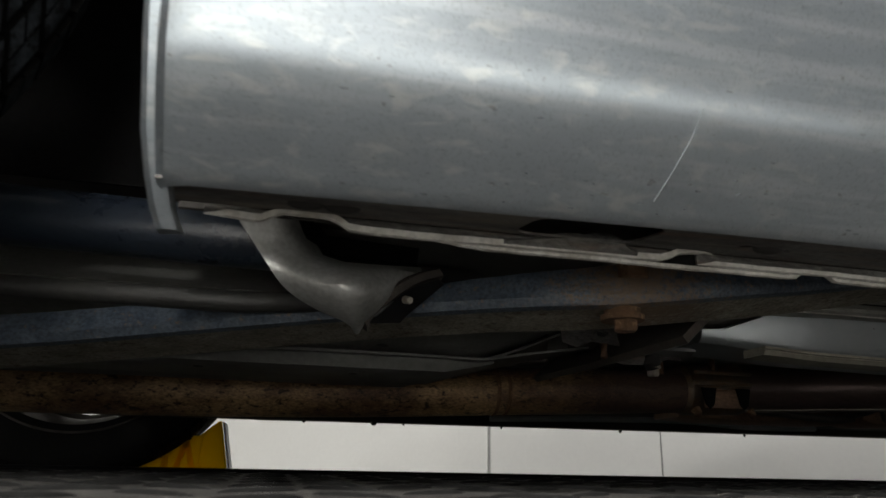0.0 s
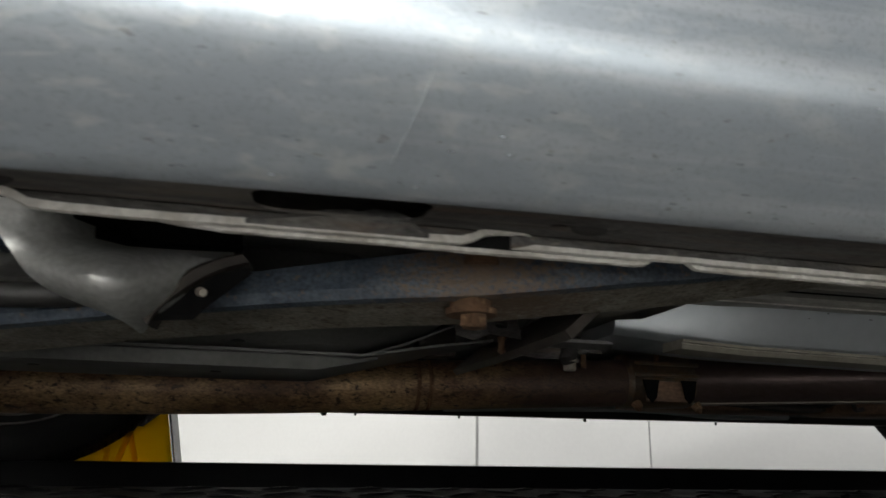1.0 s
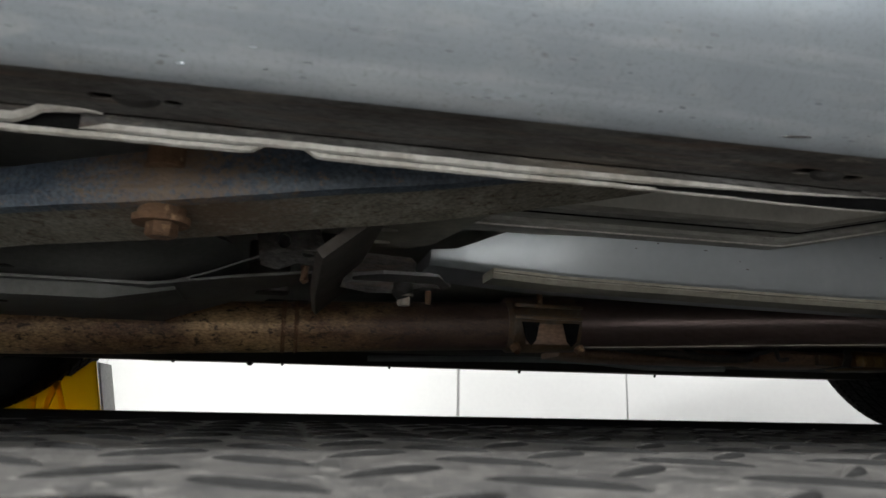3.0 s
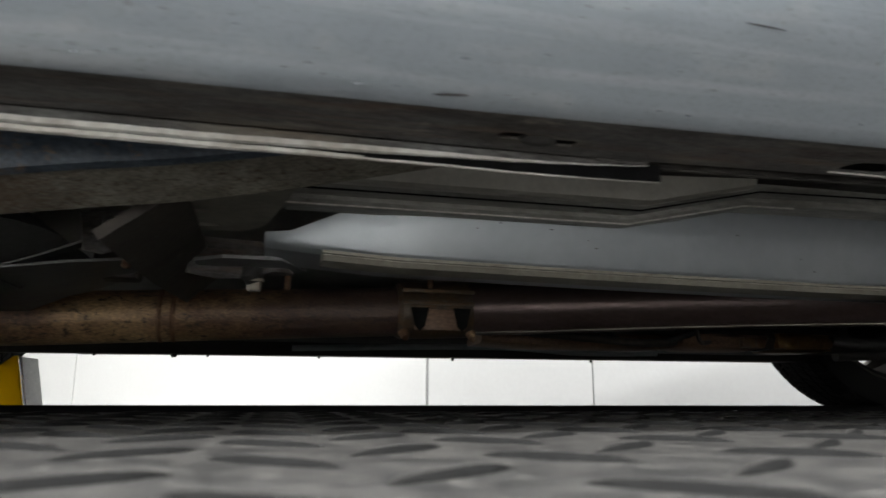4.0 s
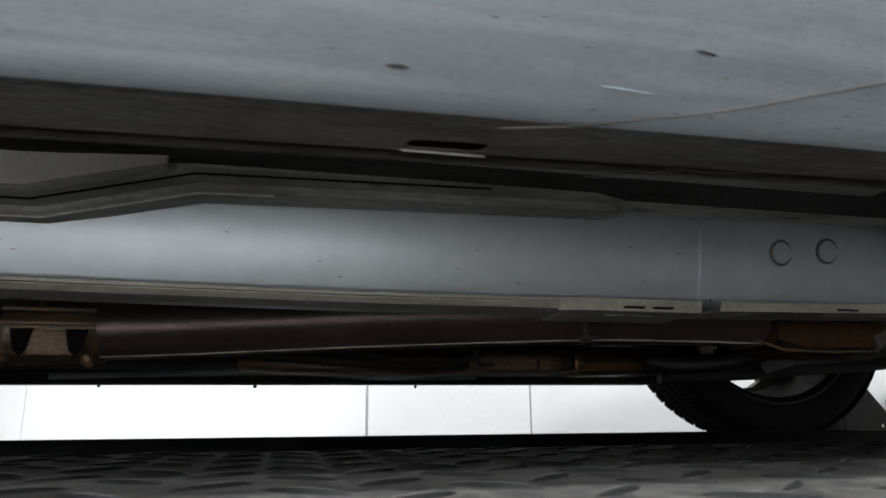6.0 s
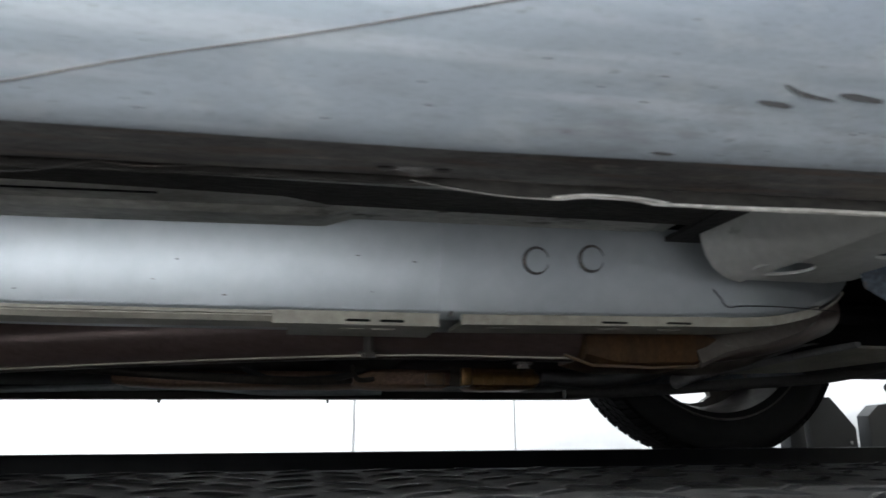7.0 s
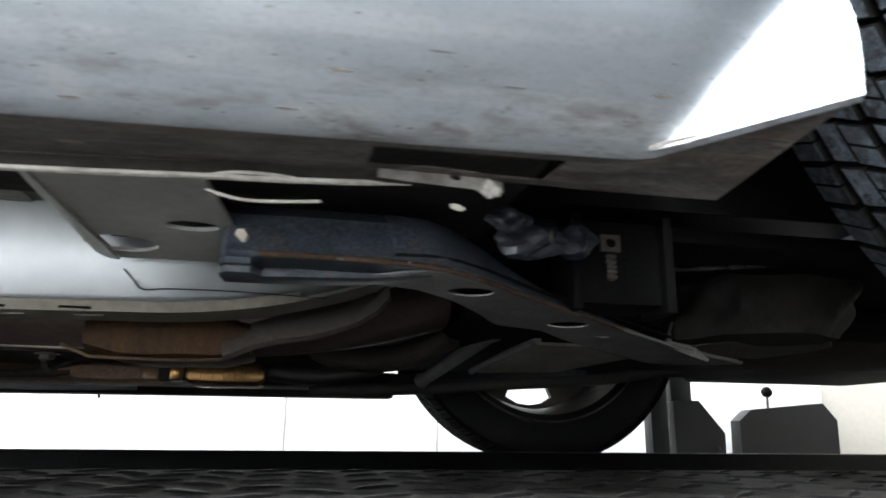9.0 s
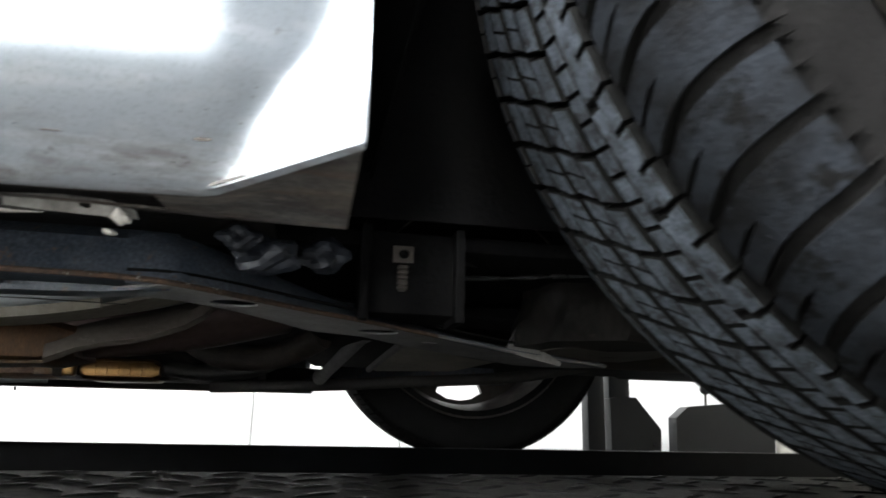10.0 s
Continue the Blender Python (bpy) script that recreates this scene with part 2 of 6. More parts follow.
ARM_BLOOM = rust_bloom("rusty_side_member_paint", ARM, (0.277, 0.482, 0.165), 0.055)
ARMLOW_BLOOM = rust_bloom("rusty_olive_steel", ARMLOW, (0.30, 0.50, 0.148), 0.06)
# Near-black: shade of the enclosed bay put into the base colour
SHADE_BLACK = material("shade_black_casting", (0.008, 0.008, 0.0085), 0.5, 0, (0.018, 0.0175, 0.017), 0.5, 24, 160, 0.5, wear=(0.035, 0.033, 0.031), wear_at=0.70, wear_scale=45, spec=0.15)
DUSTCAST = material("dusty_black_casting", (0.014, 0.0135, 0.013), 0.7, 0, (0.034, 0.031, 0.028), 0.6, 18, 160, 0.5, wear=(0.060, 0.052, 0.043), wear_at=0.62, wear_scale=30, spec=0.12, stretch=(1, 1, 0.3))
TANDUST = material("tan_road_dust", (0.085, 0.070, 0.050), 0.75, 0, (0.045, 0.038, 0.029), 0.7, 9, 200, 0.3, spec=0.15)
# Dirty coating, darkened by the shade behind the sill
INNER = material("dirty_inner_sill_shade", (0.055, 0.050, 0.045), 0.7, 0, (0.03, 0.027, 0.024), 0.7, 22, 260, 0.5, stretch=(0.4, 1, 1), grain=0.4, spec=0.25)
SEAM = material("flaking_weld_rust", (0.10, 0.055, 0.032), 0.8, 0, (0.045, 0.03, 0.022), 0.5, 120, 400, 0.8, wear=(0.42, 0.40, 0.36), wear_at=0.63, wear_scale=170)
RUST = material("brown_rust", (0.19, 0.10, 0.05), 0.85, 0, (0.10, 0.055, 0.03), 0.6, 60, 320, 0.7, wear=(0.32, 0.2, 0.11), wear_at=0.6)
PIPE = material("rusty_exhaust_steel", (0.52, 0.34, 0.17), 0.45, 0.25, (0.16, 0.085, 0.045), 0.45, 16, 420, 0.4, wear=(0.035, 0.02, 0.012), wear_at=0.565, stretch=(0.55, 1, 1), wear_scale=150, grain=0.5)
AMBERPIPE = material("amber_tempered_steel", (0.075, 0.038, 0.016), 0.5, 0.2, (0.032, 0.02, 0.012), 0.6, 24, 300, 0.2, spec=0.12, grain=0.35, stretch=(2.5, 1, 0.6))


def burnt_along(m, x0, x1, colour):
    """Heat has burnt the rust off beyond x1: the colour gives way to a dark scale between x0 and x1."""
    nt = m.node_tree
    n, l = nt.nodes, nt.links
    b = n["Principled BSDF"]
    old = b.inputs["Base Color"].links[0].from_socket
    tc, sx, t = n.new("ShaderNodeTexCoord"), n.new("ShaderNodeSeparateXYZ"), n.new("ShaderNodeTexNoise")
    t.inputs["Scale"].default_value, t.inputs["Detail"].default_value = 60, 6
    l.new(tc.outputs["Object"], sx.inputs["Vector"])
    l.new(tc.outputs["Object"], t.inputs["Vector"])
    k = n.new("ShaderNodeMath")
    k.operation, k.inputs[1].default_value = "MULTIPLY_ADD", 0.16
    l.new(t.outputs["Fac"], k.inputs[0])
    l.new(sx.outputs["X"], k.inputs[2])
    r = n.new("ShaderNodeMapRange")
    r.inputs["From Min"].default_value, r.inputs["From Max"].default_value, r.inputs["To Max"].default_value = x0 + 0.08, x1 + 0.08, 0.88
    l.new(k.outputs["Value"], r.inputs["Value"])
    x = n.new("ShaderNodeMix")
    x.data_type = "RGBA"
    x.inputs["B"].default_value = (*colour, 1)
    l.new(old, x.inputs["A"])
    l.new(r.outputs["Result"], x.inputs["Factor"])
    l.new(x.outputs["Result"], b.inputs["Base Color"])


burnt_along(PIPE, 0.36, 0.52, (0.070, 0.045, 0.040))
PIPE2 = material("heat_tinted_steel", (0.125, 0.088, 0.080), 0.34, 0.55, (0.095, 0.066, 0.060), 1.6, 12, 200, 0.0, stretch=(0.4, 1, 1), vary=0.04)
CLAMP = material("tarnished_clamp_steel", (0.13, 0.105, 0.08), 0.42, 0.5, (0.19, 0.115, 0.06), 0.6, 60, 300, 0.4)
BROWNPIPE = material("brown_scaled_pipe", (0.30, 0.18, 0.11), 0.5, 0.1, (0.15, 0.09, 0.06), 0.6, 16, 300, 0.25, grain=0.35, stretch=(0.5, 1, 1))
GOLD = material("golden_heat_shield", (0.25, 0.14, 0.05), 0.30, 0.8, (0.14, 0.08, 0.03), 0.7, 30, 200, 0.03, vary=0.03)
TANK = material("dusty_tank_plastic", (0.20, 0.20, 0.185), 0.45, 0, (0.11, 0.11, 0.103), 0.8, 9, 220, 0.15)
CUP = material("galvanised_cup", (0.66, 0.665, 0.645), 0.36, 0.55, (0.50, 0.502, 0.485), 0.8, 20, 300, 0.15, wear=(0.2, 0.18, 0.15), wear_at=0.7)
STEEL = material("dull_bolt_steel", (0.5, 0.47, 0.42), 0.45, 0.6, (0.35, 0.3, 0.24), 0.7, 60, 300, 0.2)
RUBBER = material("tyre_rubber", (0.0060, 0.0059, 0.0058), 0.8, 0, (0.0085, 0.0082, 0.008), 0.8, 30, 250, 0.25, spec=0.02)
# Dusty rubber in a shaded copy for lugs and a lit one for ribs
TREADTOP = material("shaded_dusty_tread_rubber", (0.0045, 0.0046, 0.0048), 0.85, 0, (0.0125, 0.0145, 0.0175), 0.3, 22, 300, 0.35, wear=(0.0045, 0.0045, 0.0045), wear_at=0.56, wear_scale=60, spec=0.05)
RIBTOP = material("lit_dusty_rib_rubber", (0.088, 0.106, 0.128), 0.8, 0, (0.036, 0.042, 0.050), 0.35, 70, 500, 0.4, wear=(0.014, 0.015, 0.017), wear_at=0.55, spec=0.3, wear_scale=120, grain=0.4)
RUBBER_FAR = material("clean_tyre_rubber", (0.010, 0.010, 0.0105), 0.75, 0, (0.016, 0.016, 0.016), 0.8, 40, 250, 0.2, spec=0.2)
RIM = material("brake_dust_alloy", (0.16, 0.15, 0.135), 0.5, 0.4, (0.10, 0.09, 0.08), 0.8, 25, 200, 0.1)
PLATE = material("anti_slip_plate", (0.050, 0.048, 0.044), 0.48, 0.0, (0.016, 0.0155, 0.0145), 0.5, 60, 700, 1.0, wear=(0.10, 0.095, 0.086), wear_at=0.60, wear_scale=130, spec=0.3, grain=0.7)
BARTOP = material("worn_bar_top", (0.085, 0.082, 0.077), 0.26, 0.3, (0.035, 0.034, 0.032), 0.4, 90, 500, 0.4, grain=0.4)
# Near-black: paints shade on bar sides, tread flanks and hole plates
GROOVE = material("near_black_shade_and_parts", (0.011, 0.011, 0.0105), 0.8, 0, (0.007, 0.007, 0.007), 0.8, 40, 200, 0.2, spec=0.05)
BLACKSTEEL = material("black_runway_paint", (0.011, 0.011, 0.012), 0.45, 0, (0.016, 0.016, 0.017), 0.8, 20, 200, 0.3, wear=(0.028, 0.03, 0.033), wear_at=0.67, spec=0.15)
SHINY = material("glossy_black_guide_paint", (0.004, 0.0042, 0.0048), 0.4, 0, (0.007, 0.0075, 0.0085), 0.8, 14, 30, 0.15, spec=0.06)
# Black of the wheel liners; also painted shade in cup hollow and flange
LINER_SHADE = material("matt_black_liner_and_shade", (0.006, 0.006, 0.0065), 0.7, 0, (0.010, 0.0098, 0.0095), 0.7, 14, 160, 0.4, spec=0.06)
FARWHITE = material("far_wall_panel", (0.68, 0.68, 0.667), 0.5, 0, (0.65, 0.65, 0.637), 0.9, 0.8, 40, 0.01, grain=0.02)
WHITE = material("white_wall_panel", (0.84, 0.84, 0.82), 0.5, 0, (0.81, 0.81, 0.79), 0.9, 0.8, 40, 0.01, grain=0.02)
JOINT = material("wall_joint_shadow", (0.40, 0.40, 0.39), 0.7, 0, None, 0.5, 4, 60, 0.05)
BEIGE = material("beige_plaster", (0.50, 0.48, 0.42), 0.8, 0, (0.46, 0.44, 0.385), 0.9, 1.5, 60, 0.08, grain=0.05)
DIM_WALL = material("reflection_dimming_wall", (0.05, 0.05, 0.052), 0.6, 0, (0.04, 0.04, 0.042), 0.9, 2, 80, 0.1)
FLOOR = material("dark_workshop_floor", (0.07, 0.07, 0.072), 0.5, 0, (0.05, 0.05, 0.052), 0.9, 1.2, 80, 0.05)
BOUNCE_FLOOR = material("pale_bounce_floor", (0.74, 0.74, 0.72), 0.35, 0, (0.68, 0.68, 0.66), 0.9, 1.2, 60, 0.03)
CEIL = material("white_ceiling", (0.8, 0.8, 0.8), 0.8, 0, (0.76, 0.76, 0.76), 0.9, 1.0, 60, 0.02)
YELLOW = material("yellow_chock_plastic", (0.95, 0.64, 0.03), 0.45, 0, (0.88, 0.52, 0.02), 0.8, 14, 160, 0.15)
AMBER = material("amber_chock_web", (0.95, 0.50, 0.01), 0.5, 0, (0.85, 0.40, 0.01), 0.8, 14, 160, 0.15)
CHOCKWHITE = material("pale_chock_face", (0.75, 0.75, 0.72), 0.5, 0, (0.65, 0.65, 0.62), 0.8, 14, 160, 0.1)
GREYBOX = material("dark_grey_powder_coat", (0.045, 0.047, 0.05), 0.5, 0, (0.036, 0.038, 0.04), 0.9, 6, 400, 0.12)
CHROME = material("bright_chrome", (0.75, 0.75, 0.75), 0.15, 1.0, None, 0.5, 5, 50, 0.0)

# ------------------------------------------------------------ building blocks


def part(name, bm, mat, parent=None, label="", smooth=True):
    me = bpy.data.meshes.new(name)
    bmesh.ops.recalc_face_normals(bm, faces=bm.faces)
    bm.to_mesh(me)
    bm.free()
    me.materials.append(mat)
    if smooth:
        me.shade_smooth()
        me.set_sharp_from_angle(angle=radians(35))
    ob = new(name, me)
    if parent is not None:
        ob.parent = parent
    if label:
        ob["label"] = label
    return ob


def box(bm, x0, x1, y0, y1, z0, z1, r=0.0):
    """A block with chamfered edges."""
    m = Matrix.LocRotScale(((x0 + x1) / 2, (y0 + y1) / 2, (z0 + z1) / 2), None, (x1 - x0, y1 - y0, z1 - z0))
    vs = bmesh.ops.create_cube(bm, size=1.0, matrix=m)["verts"]
    if r:
        es = list({e for v in vs for e in v.link_edges})
        bmesh.ops.bevel(bm, geom=es, offset=r, segments=2, affect="EDGES", profile=0.5)
    return vs


def box_at(bm, m, sx, sy, sz, r=0.0):
    b2 = bmesh.new()
    box(b2, -sx / 2, sx / 2, -sy / 2, sy / 2, -sz / 2, sz / 2, r)
    b2.transform(m)
    me = bpy.data.meshes.new("tmp")
    b2.to_mesh(me)
    b2.free()
    bm.from_mesh(me)
    bpy.data.meshes.remove(me)


def loft(bm, rows, closed=False, cap=False):
    """Skin a list of rows of points."""
    vr = [[bm.verts.new(p) for p in r] for r in rows]
    n = len(vr[0])
    for a, b in zip(vr, vr[1:]):
        for i in range(n if closed else n - 1):
            j = (i + 1) % n
            bm.faces.new((a[i], a[j], b[j], b[i]))
    if cap:
        bm.faces.new(vr[0])
        bm.faces.new(list(reversed(vr[-1])))
    return vr


def solid(bm, t):
    """Give an open skin a thickness t."""
    bmesh.ops.recalc_face_normals(bm, faces=bm.faces)
    bmesh.ops.solidify(bm, geom=list(bm.faces), thickness=t)


def tube(bm, pts, radii, seg=20, cap=True, squash=1.0):
    pts = [Vector(p) for p in pts]
    if not isinstance(radii, (list, tuple)):
        radii = [radii] * len(pts)
    rows = []
    for i, p in enumerate(pts):
        d = (pts[min(i + 1, len(pts) - 1)] - pts[max(i - 1, 0)]).normalized()
        s = d.cross(Vector((0, 0, 1)))
        s = s.normalized() if s.length > 1e-4 else Vector((1, 0, 0))
        u = s.cross(d).normalized()
        rows.append([p + radii[i] * (math.cos(a) * s + squash * math.sin(a) * u) for a in (2 * math.pi * k / seg for k in range(seg))])
    loft(bm, rows, True, cap)


def smooth_line(pts, n=6):
    """A rounded path through points."""
    pts = [Vector(p) for p in pts]
    out = []
    for i in range(len(pts) - 1):
        p0, p1, p2, p3 = pts[max(i - 1, 0)], pts[i], pts[i + 1], pts[min(i + 2, len(pts) - 1)]
        for k in range(n):
            t = k / n
            out.append(0.5 * (2 * p1 + (p2 - p0) * t + (2 * p0 - 5 * p1 + 4 * p2 - p3) * t * t + (3 * p1 - p0 - 3 * p2 + p3) * t ** 3))
    return out + [pts[-1]]


def lerp_at(table, x):
    """Linear reading of a table of (x, value)."""
    return float(np.interp(x, [a for a, _ in table], [b for _, b in table]))


def sheet(bm, outline, holes, place, t, normal=(0, 0, 1)):
    """A flat outline with holes, put in place by place(u, v) and given a thickness t along normal."""
    loops = []
    for pts in [outline] + list(holes):
        vs = [bm.verts.new((u, v, 0)) for u, v in pts]
        loops += [bm.edges.new((vs[i], vs[(i + 1) % len(vs)])) for i in range(len(vs))]
    made = bmesh.ops.triangle_fill(bm, edges=loops, use_beauty=True)
    faces = [f for f in made["geom"] if isinstance(f, bmesh.types.BMFace)]
    ext = bmesh.ops.extrude_face_region(bm, geom=faces)
    top = {v for v in ext["geom"] if isinstance(v, bmesh.types.BMVert)}
    nv = Vector(normal).normalized() * t
    allv = {v for e in loops for v in e.verts} | {v for f in faces if f.is_valid for v in f.verts}
    for v in list(allv | top):
        q = Vector(place(v.co.x, v.co.y))
        v.co = q + nv if v in top else q


def ring(cx, cy, rx, ry=None, n=20, turn=0.0):
    ry = ry or rx
    c, s = math.cos(turn), math.sin(turn)
    return [(cx + rx * math.cos(a) * c - ry * math.sin(a) * s, cy + rx * math.cos(a) * s + ry * math.sin(a) * c) for a in (2 * math.pi * k / n for k in range(n))]


def hex_bolt(bm, m, r, h, washer=1.5):
    """A hexagon head on a washer; its axis is local z."""
    b2 = bmesh.new()
    loft(b2, [[(r * s * math.cos(a), r * s * math.sin(a), z) for a in (math.pi / 3 * k for k in range(6))] for s, z in ((1, 0), (1, h * 0.85), (0.86, h))], True, True)
    loft(b2, [[(r * washer * math.cos(a), r * washer * math.sin(a), z) for a in (math.pi / 10 * k for k in range(20))] for z in (-h * 0.3, 0)], True, True)
    b2.transform(m)
    me = bpy.data.meshes.new("tmp")
    b2.to_mesh(me)
    b2.free()
    bm.from_mesh(me)
    bpy.data.meshes.remove(me)


def thing(name, label, category, at=(0, 0, 0), kind="", group=""):
    ob = new(name)
    ob.location = at
    return tagged(ob, label, category, group, kind)


def wall_between(name, a, b, z0, z1, t, mat, label):
    """A wall slab whose room face runs from a to b; the thickness lies on the outer side."""
    a, b = Vector((*a, 0)), Vector((*b, 0))
    d = (b - a).normalized()
    n = Vector((d.y, -d.x, 0)) * -t
    bm = bmesh.new()
    loft(bm, [[p + Vector((0, 0, z)) for p in (a, b, b + n, a + n)] for z in (z0, z1)], True, True)
    ob = part(name, bm, mat, smooth=False)
    return tagged(ob, label, "wall", kind="structure")


# ------------------------------------------------------------ room
LOW = -0.16
# unseen floor, dark so that little light bounces off it
bm = bmesh.new()
box(bm, -7.2, 7.4, -5.2, 13.2, LOW - 0.2, LOW)
tagged(part("floor", bm, FLOOR, smooth=False), "unseen dark workshop floor, kept dark to limit bounce", "floor", kind="structure")
# unseen pale area, added and cut at x = 1.2 to steer bounced light
bm = bmesh.new()
box(bm, -7.0, 1.2, -5.0, 13.0, LOW - 0.01, LOW + 0.004)
tagged(part("bounce_floor", bm, BOUNCE_FLOOR, smooth=False), "unseen pale floor added to bounce light", "floor", kind="structure")
bm = bmesh.new()
box(bm, -7.2, 7.4, -5.2, 13.2, 4.0, 4.2)
tagged(part("ceiling", bm, CEIL, smooth=False), "plain white painted workshop ceiling", "ceiling", kind="structure")

W0, W1 = Vector((-7.0, 12.40)), Vector((3.74, 2.74))
wd = (W1 - W0).normalized()
wn = Vector((wd.y, -wd.x))
WALL_LABEL = "bright white panelled workshop wall with thin vertical joints"
wall_far = wall_between("wall_far", W0, W1, LOW, 4.0, 0.2, JOINT, WALL_LABEL)
along = [(-1.341, 0.013), (1.482, 0.023), (2.332, 0.010)]
stops = [0.0] + [((Vector((x, W0.y + (x - W0.x) * wd.y / wd.x)) - W0).dot(wd)) for x, _ in along] + [(W1 - W0).length]
gaps = [0.0] + [g for _, g in along] + [0.0]
for i in range(len(stops) - 1):
    s0, s1 = stops[i] + gaps[i] / 2, stops[i + 1] - gaps[i + 1] / 2
    bm = bmesh.new()
    rows = []
    for z in (LOW, 4.0):
        rows.append([(*(W0 + wd * s + wn * k), z) for s, k in ((s0, 0.012), (s1, 0.012), (s1, 0.0), (s0, 0.0))])
    loft(bm, rows, True, True)
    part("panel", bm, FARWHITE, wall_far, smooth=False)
wall_between("wall_side", W1, (7.0, -2.3), LOW, 4.0, 0.2, BEIGE, "plain beige plastered workshop side wall")
# Unseen walls; the dark stretch is added to dim reflections towards +x
wall_between("wall_right", (7.0, -2.3), (7.0, -5.0), LOW, 4.0, 0.2, DIM_WALL, "unseen dark wall added to dim reflections")
wall_between("wall_back_1", (7.0, -5.0), (1.0, -5.0), LOW, 4.0, 0.2, DIM_WALL, "unseen dark wall added to dim reflections")
wall_between("wall_back_2", (1.0, -5.0), (-7.0, -5.0), LOW, 4.0, 0.2, WHITE, "unseen plain white workshop wall")
wall_between("wall_left", (-7.0, -5.0), (-7.0, 12.4), LOW, 4.0, 0.2, WHITE, "unseen plain white workshop wall")

# ------------------------------------------------------------ lift runways
PLATE_Z, PLATE_EDGE = 0.036, 0.72
lift = thing("near_runway", "black steel lift runway with embossed anti-slip tread", "lift runway", kind="structure")
bm = bmesh.new()
box(bm, -2.2, 3.6, -0.05, PLATE_EDGE, PLATE_Z - 0.05, PLATE_Z, 0.003)
part("deck", bm, PLATE, lift)
for y in (0.02, 0.62):
    bm = bmesh.new()
    box(bm, -2.15, 3.55, y - 0.04, y + 0.04, LOW, PLATE_Z - 0.05, 0.004)
    part("side_beam", bm, BLACKSTEEL, lift)
CELL_X, CELL_Y, LEAN = 0.03225, 0.0565, 40


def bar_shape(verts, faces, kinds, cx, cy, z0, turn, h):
    """One raised lens-shaped bar of the checker plate: near side painted dark as shade, rounded crown, tapering ends.
    """
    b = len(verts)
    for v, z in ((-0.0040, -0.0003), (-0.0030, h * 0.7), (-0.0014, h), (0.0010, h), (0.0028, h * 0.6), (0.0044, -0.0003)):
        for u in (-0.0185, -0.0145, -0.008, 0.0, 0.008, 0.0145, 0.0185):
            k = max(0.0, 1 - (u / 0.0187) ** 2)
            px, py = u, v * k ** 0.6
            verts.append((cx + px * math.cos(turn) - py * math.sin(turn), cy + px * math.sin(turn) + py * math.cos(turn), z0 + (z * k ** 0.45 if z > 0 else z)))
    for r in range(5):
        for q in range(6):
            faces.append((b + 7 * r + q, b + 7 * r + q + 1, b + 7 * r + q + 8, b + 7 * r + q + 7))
            # 0: near side painted dark as shade, 1: crown, 2: far side
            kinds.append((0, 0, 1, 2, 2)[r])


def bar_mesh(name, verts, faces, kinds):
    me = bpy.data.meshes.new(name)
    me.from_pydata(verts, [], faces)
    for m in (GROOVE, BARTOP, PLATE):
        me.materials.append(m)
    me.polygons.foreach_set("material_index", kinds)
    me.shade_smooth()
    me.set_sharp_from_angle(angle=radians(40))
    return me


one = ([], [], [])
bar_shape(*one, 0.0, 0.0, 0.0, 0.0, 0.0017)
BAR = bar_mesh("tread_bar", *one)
rest, spots = ([], [], []), []
for i in range(-80, 94):
    for j in range(-10, 6):
        cx = 0.565 + i * CELL_X + random.uniform(-0.0006, 0.0006)
        cy = 0.470 + (j + (0.5 if i % 2 else 0.0)) * CELL_Y + random.uniform(-0.0006, 0.0006)
        turn = radians(-LEAN if i % 2 else LEAN) + random.uniform(-0.06, 0.06)
        if not -0.03 < cy < 0.70:
            continue
        if 0.16 < cy < 0.42 and 0.1 < cx < 2.1:
            spots.append((cx, cy, turn))
        else:
            bar_shape(*rest, cx, cy, PLATE_Z, turn, random.uniform(0.0014, 0.0019))
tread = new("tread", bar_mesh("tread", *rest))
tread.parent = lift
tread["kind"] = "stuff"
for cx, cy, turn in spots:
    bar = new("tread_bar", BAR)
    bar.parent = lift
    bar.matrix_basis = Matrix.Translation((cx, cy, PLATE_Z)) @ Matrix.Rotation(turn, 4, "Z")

far_lift = thing("far_runway", "black steel lift runway with a raised guide lip", "lift runway", kind="structure")
bm = bmesh.new()
box(bm, -2.2, 3.40, 1.56, 2.42, -0.05, 0.0, 0.003)
part("deck", bm, BLACKSTEEL, far_lift)
bm = bmesh.new()
box(bm, -2.2, 3.30, 1.53, 1.56, -0.09, 0.030, 0.004)
part("guide_lip", bm, SHINY, far_lift, "scuffed glossy black guide lip")
for y in (1.62, 2.34):
    bm = bmesh.new()
    box(bm, -2.15, 3.35, y - 0.04, y + 0.04, LOW, -0.05, 0.004)
    part("side_beam", bm, BLACKSTEEL, far_lift)

# ------------------------------------------------------------ car
car = thing("car", "silver compact car with a weathered rusty underbody, parked on lift runways", "car")
ZE = [(-0.01, 0.1465), (0.25, 0.1495), (0.55, 0.1505), (0.83, 0.1535), (1.2, 0.1565), (1.48, 0.163), (1.742, 0.166), (1.795, 0.174)]
YE = [(0, 0.337), (1.70, 0.335), (1.742, 0.331), (1.795, 0.292)]
ZF = [(0, 0.151), (0.6, 0.149), (0.8, 0.152), (1.12, 0.158), (1.3, 0.160), (1.5, 0.163), (1.66, 0.168), (1.80, 0.160)]
YF = [(0, 0.392), (1.70, 0.392), (1.80, 0.378)]
MID = 1.17


def mirror_y(bm):
    bm.transform(Matrix.Translation((0, 2 * MID, 0)) @ Matrix.Diagonal((1, -1, 1, 1)))


